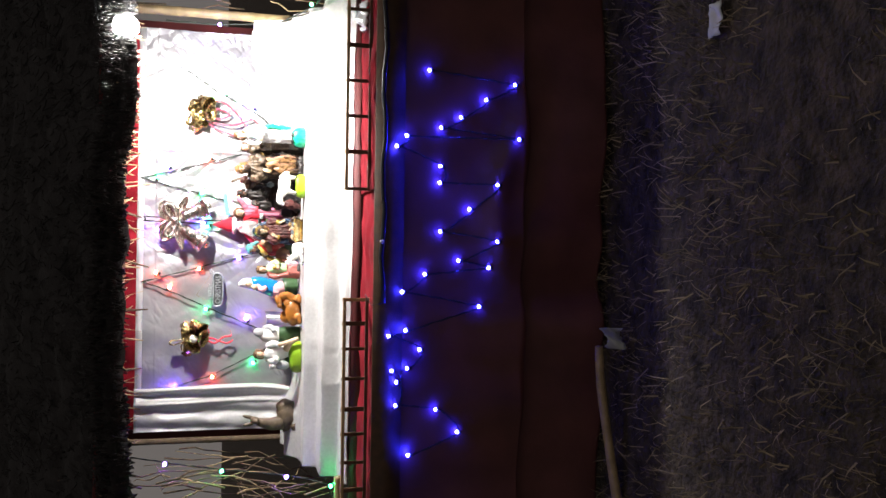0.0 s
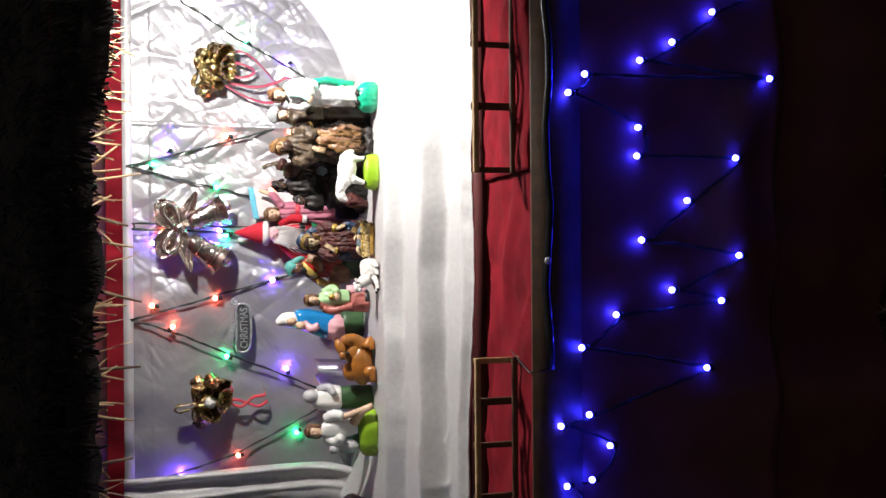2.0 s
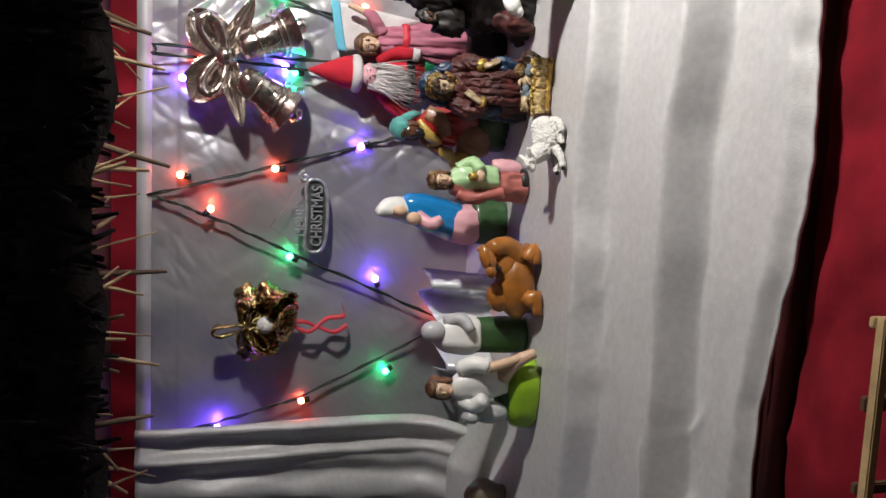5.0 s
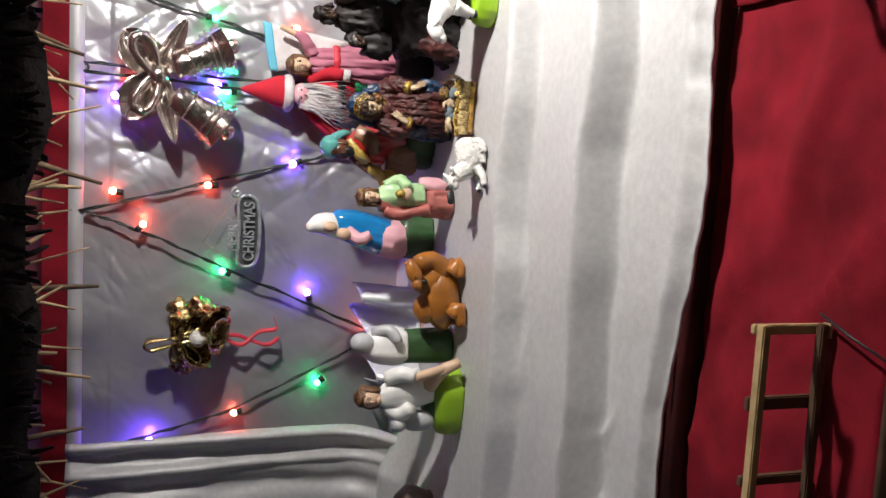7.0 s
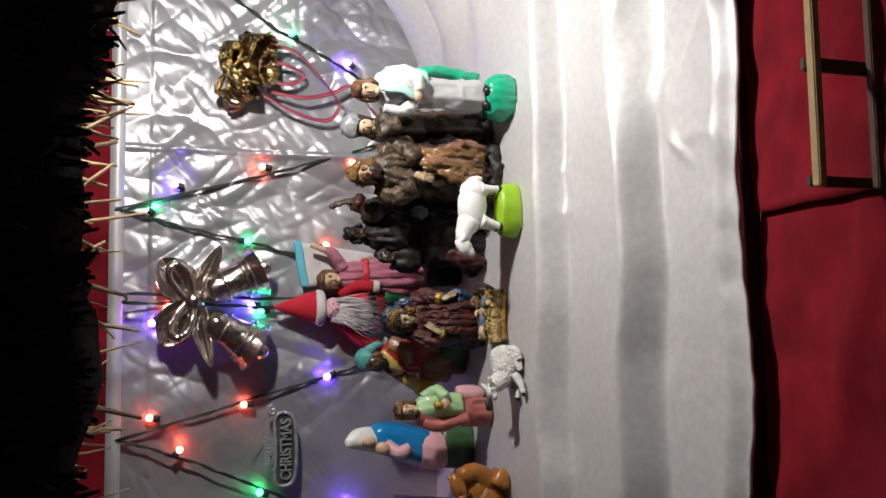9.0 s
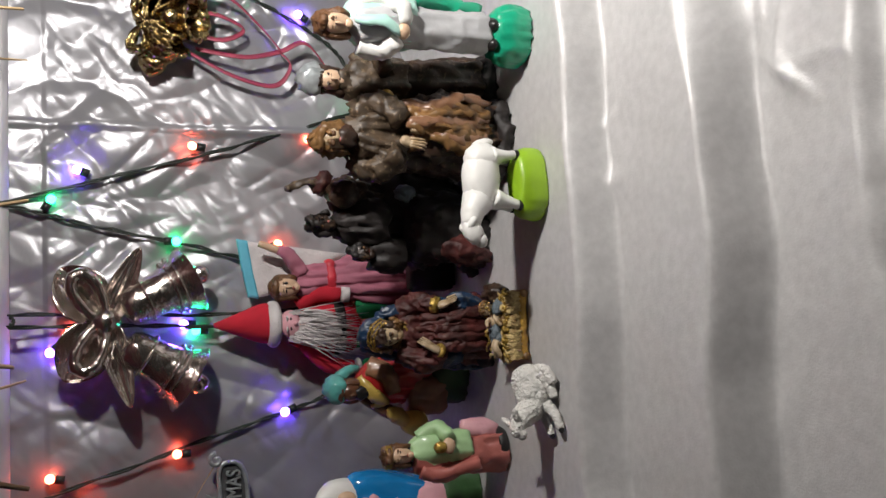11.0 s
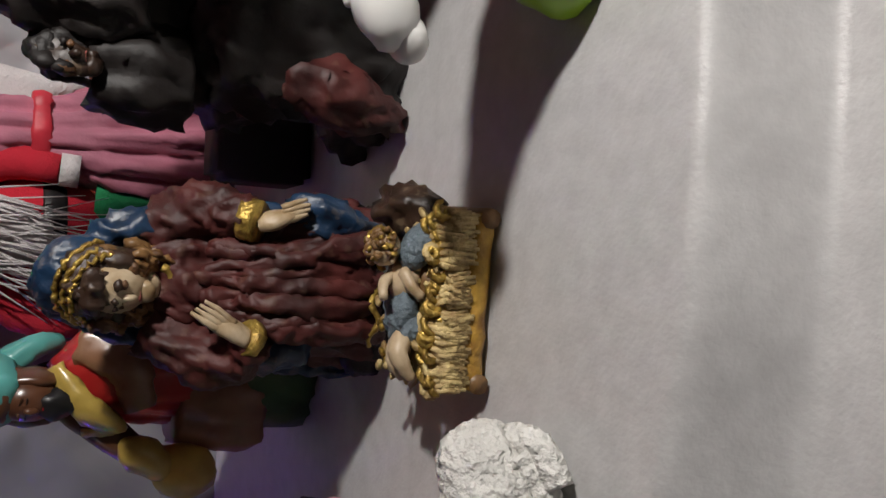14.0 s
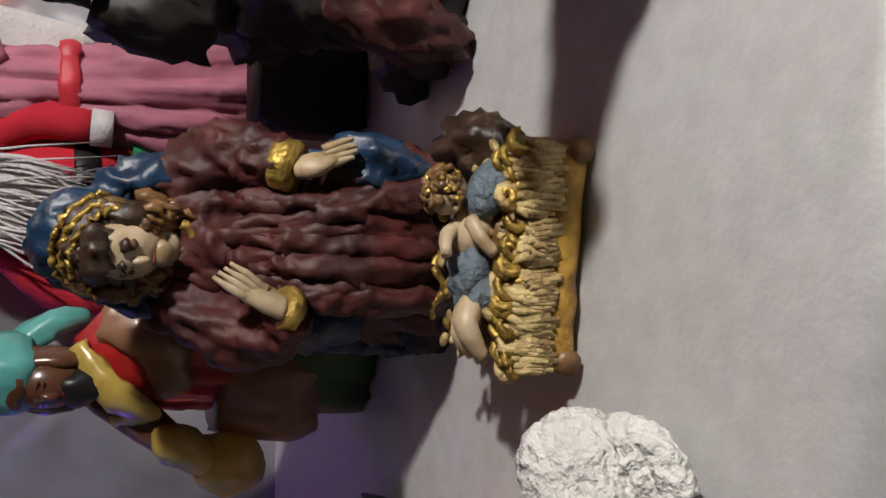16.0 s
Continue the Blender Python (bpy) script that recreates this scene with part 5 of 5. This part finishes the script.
for k in range(80):
    v = Vector((random.gauss(0.55, 0.6), random.gauss(-0.05, 0.8), random.gauss(0.6, 0.5))).normalized()
    c = H0 + v * 0.0056
    crib.tube(GILT if k % 3 == 0 else OCHRERESIN, [c + 0.001 * Vector((math.cos(k + i * 0.8), math.sin(k * 2 + i * 0.8), math.sin(k + i * 0.8))) for i in range(6)], [0.0005, 0.0008, 0.0009, 0.0009, 0.0007, 0.0004], 5)
crib.ball(IVORY, (0.0052, -0.0055, 0.0245), (0.0072, 0.0055, 0.0052), rot=(0, 12, 0), n=18, rows=12)
crib.ball(SLATE, (-0.0055, -0.0055, 0.0248), (0.0082, 0.0066, 0.006), n=24, rows=16, lump=0.4, freq=260)
crib.ball(SLATE, (-0.0095, -0.0105, 0.0235), (0.0055, 0.003, 0.004), rot=(0, 20, 0), n=20, rows=12, lump=0.4, freq=300)
crib.tube(IVORY, [(0.0075, -0.009, 0.0275), (0.0035, -0.0130, 0.0265), (0.0005, -0.0145, 0.0235)], [0.0021, 0.0019, 0.0016], 9)
crib.tube(IVORY, [(0.0055, -0.003, 0.0285), (0.0035, -0.007, 0.0335), (-0.0005, -0.010, 0.035)], [0.0021, 0.0019, 0.0014], 9)
for d in range(4):
    crib.tube(IVORY, [(0.0005, -0.0138 - 0.0006 * d, 0.0238 - 0.0008 * d), (-0.0016, -0.0150 - 0.0004 * d, 0.0226 - 0.0007 * d)], [0.0006, 0.0004], 6)
crib.tube(IVORY, [(-0.0105, -0.008, 0.0245), (-0.0155, -0.012, 0.0295), (-0.0205, -0.0135, 0.0265), (-0.0225, -0.014, 0.0245)], [0.0036, 0.0033, 0.0024, 0.0018], 10)
crib.tube(IVORY, [(-0.0115, -0.004, 0.0235), (-0.0185, -0.005, 0.0262), (-0.0235, -0.006, 0.0225)], [0.0034, 0.003, 0.002], 10)
crib.v = crib.v[:low] + [Vector((p.x, p.y, 0.006 + (p.z - 0.006) * 0.84)) for p in crib.v[low:]]
statue("crib_statue", crib, 0.147, 2.256, -2, "gilded straw crib with a small swaddled infant", carve=0.0003, freq=200)

# white woolly sheep lying down
s = Shape()
s.ball(PLASTER, (0.012, 0, 0.017), (0.024, 0.016, 0.0175), n=34, rows=22, lump=0.05, freq=150)
s.ball(PLASTER, (0.022, 0, 0.019), (0.016, 0.015, 0.016), n=30, rows=18, lump=0.05, freq=150)
s.tube(PLASTER, [(-0.004, 0, 0.022), (-0.012, -0.002, 0.033), (-0.018, -0.004, 0.041)], [0.013, 0.0105, 0.008], 16)
s.ball(PLASTER, (-0.022, -0.006, 0.043), (0.0105, 0.0068, 0.0068), rot=(0, 18, 10))
s.ball(PLASTER, (-0.029, -0.007, 0.0405), (0.0055, 0.005, 0.0045))
for d in (-1, 1):
    s.ball(PLASTER, (-0.014, d * 0.010 - 0.003, 0.045), (0.0085, 0.0024, 0.003), rot=(0, -25, d * 35))
    s.tube(PLASTER, [(-0.004, d * 0.009, 0.010), (-0.016, d * 0.010 - 0.004, 0.006), (-0.030, d * 0.010 - 0.006, 0.0045)], [0.006, 0.0045, 0.0036], 10)
    s.tube(PLASTER, [(0.024, d * 0.012, 0.012), (0.012, d * 0.016, 0.006), (0.000, d * 0.017, 0.0045)], [0.007, 0.005, 0.0036], 10)
    s.ball(BLACK, (-0.031, d * 0.010 - 0.006, 0.0042), (0.003, 0.003, 0.0026))
s.ball(BLACK, (-0.024, -0.0125, 0.0445), 0.0009, n=6, rows=5)
s.tube(PLASTER, [(0.030, -0.008, 0.012), (0.026, -0.019, 0.008), (0.012, -0.023, 0.0055)], [0.0055, 0.0050, 0.0042], 14)
statue("sheep_statue", s, 0.089, 2.209, 20, "white plaster sheep lying with rough carved wool", carve=0.0002, size=0.77, folds=0.0012, ffreq=480, cuts=2, tall=1.0)

# dark kneeling king with teal turban and yellow gift
s = Shape()
s.lathe(MOSS, [(0.030, 0), (0.031, 0.01), (0.028, 0.028), (0.022, 0.034)], (0.004, 0, 0), n=28, sy=0.8, fold=0.03, nf=5)
s.lathe(TAN, [(0.022, 0.020), (0.024, 0.036), (0.018, 0.056)], (-0.010, -0.006, 0), n=30, sy=0.8, fold=0.07, nf=5)
s.lathe(RED2, [(0.025, 0.03), (0.026, 0.05), (0.022, 0.075), (0.017, 0.094), (0.008, 0.104)], (0.006, 0.004, 0), n=36, sy=0.8, fold=0.07, nf=6, lean=(-0.006, -0.006))
s.tube(YELLOW, [(0.010, -0.010, 0.104), (-0.002, -0.020, 0.094), (-0.012, -0.020, 0.082), (-0.018, -0.014, 0.090)], [0.0045, 0.006, 0.006, 0.004], 12, 0.6)
s.tube(DARKSKIN, [(-0.010, -0.004, 0.094), (-0.020, -0.014, 0.080), (-0.028, -0.022, 0.066)], [0.009, 0.0075, 0.005], 12)
s.tube(TAN, [(0.015, -0.002, 0.092), (0.012, -0.012, 0.078), (-0.004, -0.020, 0.072)], [0.011, 0.0095, 0.006], 14)
s.ball(YELLOW, (-0.025, -0.024, 0.068), (0.007, 0.007, 0.015), rot=(0, 35, 0), n=20, rows=14, lump=0.1)
s.ball(YELLOW, (-0.034, -0.022, 0.051), (0.0115, 0.011, 0.0135), n=22, rows=16, lump=0.08)
head(s, (-0.002, -0.012, 0.113), 0.0105, DARKSKIN, DARKSKIN, beard=BLACK)
s.lathe(TEAL, [(0.011, 0), (0.0135, 0.004), (0.0125, 0.012), (0.005, 0.018)], (-0.001, -0.007, 0.117), n=22, fold=0.06, nf=5)
s.tube(TEAL, [(0.006, 0.0, 0.12), (0.011, 0.005, 0.110), (0.012, 0.008, 0.100)], [0.005, 0.005, 0.003], 8)
statue("king_statue", s, 0.104, 2.384, -20, "dark-skinned kneeling king statue with teal turban", size=0.95, carve=0.0006, folds=0.0018, ffreq=110)

# young king in pale green and red
s = Shape()
s.lathe(BLACK, [(0.018, 0), (0.02, 0.004), (0.018, 0.008)], n=24, sy=0.8)
s.lathe(DUSTRED, [(0.021, 0.001), (0.020, 0.02), (0.018, 0.045), (0.018, 0.07), (0.013, 0.084)], (-0.004, 0.002, 0), n=36, sy=0.8, fold=0.08, nf=6)
s.lathe(PALEGREEN, [(0.017, 0.035), (0.018, 0.05), (0.0175, 0.072), (0.007, 0.086)], (0.003, -0.003, 0), n=32, sy=0.8, fold=0.05, nf=6)
s.ball(PINK, (0.018, 0.0, 0.020), (0.011, 0.010, 0.020), rot=(0, 18, 0))
s.tube(PALEGREEN, [(0.016, -0.002, 0.076), (0.023, -0.010, 0.062), (0.012, -0.021, 0.056)], [0.0075, 0.0075, 0.006], 12)
s.tube(DUSTRED, [(-0.016, -0.002, 0.076), (-0.021, -0.008, 0.060), (-0.014, -0.014, 0.03)], [0.008, 0.008, 0.006], 12)
s.ball(SKIN, (0.005, -0.023, 0.058), (0.008, 0.004, 0.0055))
s.ball(GILT, (0.004, -0.023, 0.065), (0.006, 0.005, 0.006))
head(s, (0, -0.005, 0.097), 0.0105, SKIN, HAIR)
s.lathe(GILT, [(0.0108, 0), (0.0118, 0.002), (0.0115, 0.006)], (0, -0.001, 0.102), n=20, fold=0.04, nf=9)
s.v = [Vector((p.x * 0.84, p.y * 0.9, p.z)) for p in s.v]
statue("king_statue", s, 0.050, 2.296, 8, "painted young king statue in pale green and red", size=0.95, carve=0.0005, folds=0.0022, ffreq=120)

# bowed figure in a glossy blue cloak
s = Shape()
s.lathe(MOSS, [(0.026, 0), (0.027, 0.01), (0.026, 0.03), (0.022, 0.036)], n=28, sy=0.8, fold=0.02, nf=5)
s.lathe(PINK, [(0.020, 0.032), (0.022, 0.042), (0.019, 0.06)], (-0.006, -0.004, 0), n=28, sy=0.8, fold=0.06, nf=5)
s.lathe(BLUE, [(0.021, 0.046), (0.022, 0.065), (0.0205, 0.088), (0.015, 0.108), (0.007, 0.116)], (-0.004, 0.002, 0), n=36, sy=0.9, fold=0.05, nf=5, lean=(0.018, -0.006))
s.tube(PINK, [(0.002, -0.014, 0.10), (-0.008, -0.022, 0.088), (-0.002, -0.026, 0.076)], [0.008, 0.007, 0.005], 10)
s.ball(SKIN, (-0.002, -0.023, 0.106), (0.007, 0.006, 0.008))
s.tube(WHITE, [(0.004, 0.002, 0.098), (0.009, -0.002, 0.114), (0.010, -0.008, 0.128), (0.006, -0.013, 0.139), (0.002, -0.016, 0.143)], [0.012, 0.0135, 0.012, 0.0075, 0.002], 18)
s.ball(SKIN, (0.006, -0.018, 0.120), (0.006, 0.006, 0.008))
statue("kneeling_statue", s, 0.004, 2.365, 10, "kneeling statue in glossy blue cloak and white veil", carve=0.0005, folds=0.001, ffreq=90)

# camel resting
s = Shape()
s.ball(CAMEL, (-0.012, 0.004, 0.020), (0.034, 0.020, 0.020), lump=0.12, freq=60)
s.ball(CAMEL, (-0.024, 0.006, 0.036), (0.016, 0.013, 0.014))
s.ball(CAMEL, (0.008, 0.002, 0.028), (0.022, 0.013, 0.022), lump=0.12, freq=60)
s.tube(CAMEL, [(0.014, 0, 0.018), (0.026, -0.004, 0.034), (0.022, -0.008, 0.050)], [0.013, 0.010, 0.008], 14)
s.ball(CAMEL, (0.013, -0.012, 0.0545), (0.015, 0.0075, 0.0078), rot=(0, -22, 0))
s.ball(CAMEL, (0.001, -0.014, 0.052), (0.007, 0.0062, 0.0055), rot=(0, -12, 0))
s.ball(CAMEL, (0.022, -0.006, 0.059), (0.003, 0.003, 0.005))
for d in (-1, 1):
    s.tube(CAMEL, [(0.012, d * 0.010, 0.014), (0.024, d * 0.012, 0.007), (0.008, d * 0.014, 0.005)], [0.008, 0.006, 0.0045], 10)
    s.tube(CAMEL, [(-0.03, d * 0.012, 0.014), (-0.022, d * 0.018, 0.007), (-0.042, d * 0.018, 0.005)], [0.009, 0.007, 0.005], 10)
s.ball(BLACK, (0.008, -0.0195, 0.055), 0.0012, n=6, rows=5)
s.ball(BLACK, (0.004, -0.012, 0.044), (0.003, 0.004, 0.004))
statue("camel_statue", s, -0.036, 2.250, 8, "ginger brown camel statue lying on folded legs", carve=0.0008)

# seated boy with a lamb
s = Shape()
s.lathe(LIME, [(0.036, 0), (0.037, 0.006), (0.033, 0.02), (0.018, 0.028)], (-0.012, 0.002, 0), n=30, sy=0.6, fold=0.05, nf=5)
s.ball(MOSS, (-0.018, 0.004, 0.024), (0.018, 0.014, 0.014), lump=0.15)
s.lathe(WHITE, [(0.015, 0.03), (0.017, 0.045), (0.0165, 0.065), (0.013, 0.080), (0.006, 0.087)], (0.004, 0, 0), n=28, sy=0.75, fold=0.06, nf=5, lean=(-0.006, -0.002))
s.tube(WHITE, [(0.016, 0, 0.078), (0.024, -0.008, 0.066), (0.022, -0.014, 0.054)], [0.008, 0.0085, 0.007], 12)
s.tube(SKIN, [(0.022, -0.014, 0.054), (0.028, -0.016, 0.036), (0.036, -0.016, 0.016)], [0.0055, 0.005, 0.004], 10)
s.tube(WHITE, [(-0.014, 0, 0.078), (-0.018, -0.010, 0.064), (-0.008, -0.018, 0.056)], [0.008, 0.0085, 0.007], 12)
s.tube(SKIN, [(0.010, -0.006, 0.036), (0.028, -0.014, 0.026), (0.038, -0.017, 0.008)], [0.009, 0.007, 0.005], 12)
head(s, (-0.002, -0.004, 0.0975), 0.0108, SKIN, HAIR)
s.ball(GREYROBE, (-0.028, -0.006, 0.044), (0.011, 0.011, 0.018), lump=0.12)
s.ball(GREYROBE, (-0.029, -0.010, 0.066), (0.0075, 0.0095, 0.008), rot=(20, 0, 0))
for d in (-1, 1):
    s.ball(GREYROBE, (-0.029 + d * 0.007, -0.006, 0.071), (0.004, 0.0022, 0.0025), rot=(0, d * 25, 0))
statue("boy_statue", s, -0.146, 2.238, -6, "painted boy statue in white shirt beside a grey lamb", carve=0.0005)

# pale dove-grey swan-like vessel behind the boy
s = Shape()
s.lathe(MOSS, [(0.018, 0), (0.019, 0.01), (0.018, 0.05), (0.014, 0.058)], n=26, sy=0.8, fold=0.02, nf=4)
s.lathe(WHITE, [(0.018, 0.05), (0.020, 0.062), (0.017, 0.085), (0.007, 0.098)], n=30, sy=0.85, fold=0.06, nf=5)
s.ball(GREYROBE, (0.004, -0.008, 0.098), (0.011, 0.010, 0.013))
s.tube(GREYROBE, [(0.014, -0.004, 0.085), (0.016, -0.014, 0.07), (0.004, -0.02, 0.062)], [0.007, 0.007, 0.005], 10)
statue("kneeling_statue", s, -0.105, 2.275, 12, "grey and white kneeling statue on dark green base", carve=0.0007)

# donkey lying at the stage's end
s = Shape()
s.ball(DONKEYGREY, (-0.002, 0.004, 0.026), (0.040, 0.022, 0.026), lump=0.2, freq=70)
s.ball(DONKEYGREY, (0.018, 0.004, 0.030), (0.020, 0.018, 0.024), lump=0.2, freq=70)
s.tube(DONKEYGREY, [(-0.018, 0, 0.040), (-0.020, -0.006, 0.070), (-0.012, -0.012, 0.096)], [0.018, 0.014, 0.010], 14)
s.ball(DONKEYGREY, (-0.008, -0.018, 0.104), (0.009, 0.017, 0.010), rot=(18, 0, 0))
for d in (-1, 1):
    s.tube(DONKEYGREY, [(-0.010 + d * 0.006, -0.008, 0.108), (-0.010 + d * 0.010, -0.006, 0.124), (-0.009 + d * 0.011, -0.006, 0.132)], [0.0035, 0.0042, 0.001], 8)
    s.tube(DONKEYGREY, [(-0.02, d * 0.014, 0.014), (-0.034, d * 0.016, 0.007), (-0.012, d * 0.019, 0.005)], [0.009, 0.007, 0.005], 10)
statue("donkey_statue", s, -0.300, 2.272, 0, "dun brown donkey statue lying with head raised", carve=0.0012)

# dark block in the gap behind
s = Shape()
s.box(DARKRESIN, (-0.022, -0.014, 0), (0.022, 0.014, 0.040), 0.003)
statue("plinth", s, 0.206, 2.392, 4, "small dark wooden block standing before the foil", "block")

# silver wrap standing at the foil's foot
s = Shape()
s.grid(CLEAR, 30, 14, lambda u, v: (-0.060 - 0.13 * u, 2.42 - 0.03 * math.sin(u * 17) * (0.4 + v) - 0.05 * (1 - v), STAGE + 0.001 + 0.075 * v * (1 - 0.4 * u) + 0.004 * noise.noise(Vector((u * 9, v * 4, 0)))))
ob = thing("foil_wrap", s, "loose shiny wrap bunched at the foil's foot", "wrap")
sol = ob.modifiers.new("thickness", "SOLIDIFY")
sol.thickness = 0.0012
s = Shape()
s.tube(WIRE, [(0.060, 2.33, STAGE + 0.0015), (0.058, 2.345, STAGE + 0.002), (0.055, 2.36, STAGE + 0.0035)], 0.001, 6)
thing("wire_scrap", s, "short dark bit of wire lying on the satin", "wire")

s = Shape()
s.grid(CLEAR, 14, 12, lambda u, v: (0.545 + 0.06 * u, 1.86 + 0.04 * v, 0.532 + 0.022 * abs(noise.noise(Vector((u * 4, v * 4, 1)))) + 0.012 * math.sin(3.1 * u) * math.sin(3.1 * v)))
ob = thing("plastic_scrap", s, "crumpled clear plastic lying on the red cloth", "plastic")
sol = ob.modifiers.new("thickness", "SOLIDIFY")
sol.thickness = 0.001
# ---- ground litter ----
s = Shape()
s.grid(PAPER, 8, 6, lambda u, v: (0.455 + 0.055 * u, 1.37 + 0.035 * v, ground_z(0.48, 1.385) + 0.012 + 0.008 * noise.noise(Vector((u * 3, v * 3, 0)))))
ob = thing("paper_scrap", s, "pale scrap of paper on the dark ground", "paper")
sol = ob.modifiers.new("thickness", "SOLIDIFY")
sol.thickness = 0.001
s = Shape()
s.tube(BAMBOO, [(-0.080, 1.70, 0.095), (-0.16, 1.71, 0.085), (-0.25, 1.70, 0.075), (-0.36, 1.69, 0.06), (-0.48, 1.67, 0.045)], [0.008, 0.009, 0.009, 0.010, 0.010], 10)
thing("stick", s, "pale crooked stick lying along the skirt's foot", "stick")
s = Shape()
s.grid(PAPER, 10, 10, lambda u, v: (-0.045 - 0.04 * u, 1.70 + 0.03 * math.sin(u * 5 + v * 3) * 0.5, 0.045 + 0.05 * v * (1 - 0.5 * u) + 0.008 * noise.noise(Vector((u * 5, v * 5, 2)))))
ob = thing("plastic_scrap", s, "crumpled grey plastic scrap at the skirt's foot", "plastic")
sol = ob.modifiers.new("thickness", "SOLIDIFY")
sol.thickness = 0.001

random.seed(31)
verts, faces = [], []
for k in range(15000):
    x, y = random.uniform(-0.9, 1.15), 0.55 + 1.3 * random.random()
    if noise.noise(Vector((x * 3, y * 3, 7))) < random.uniform(-0.5, 0.35):
        continue
    z, h, a = ground_z(x, y) - 0.002, random.uniform(0.008, 0.034), random.uniform(0, 6.28)
    w, l = random.uniform(0.0008, 0.002), random.uniform(0.3, 1.6) * h
    b = random.uniform(0, 6.28)
    i = len(verts)
    verts += [(x - w * math.cos(a), y - w * math.sin(a), z), (x + w * math.cos(a), y + w * math.sin(a), z), (x + 0.5 * l * math.cos(b) + w * 0.6 * math.cos(a), y + 0.5 * l * math.sin(b) + w * 0.6 * math.sin(a), z + 0.75 * h), (x + 0.5 * l * math.cos(b) - w * 0.6 * math.cos(a), y + 0.5 * l * math.sin(b) - w * 0.6 * math.sin(a), z + 0.75 * h), (x + l * math.cos(b), y + l * math.sin(b), z + h)]
    faces += [(i, i + 1, i + 2, i + 3), (i + 3, i + 2, i + 4)]
s = Shape()
s.add(verts, faces, GRASS)
thing("grass", s, "sparse trampled dry grass", "grass", kind="stuff")
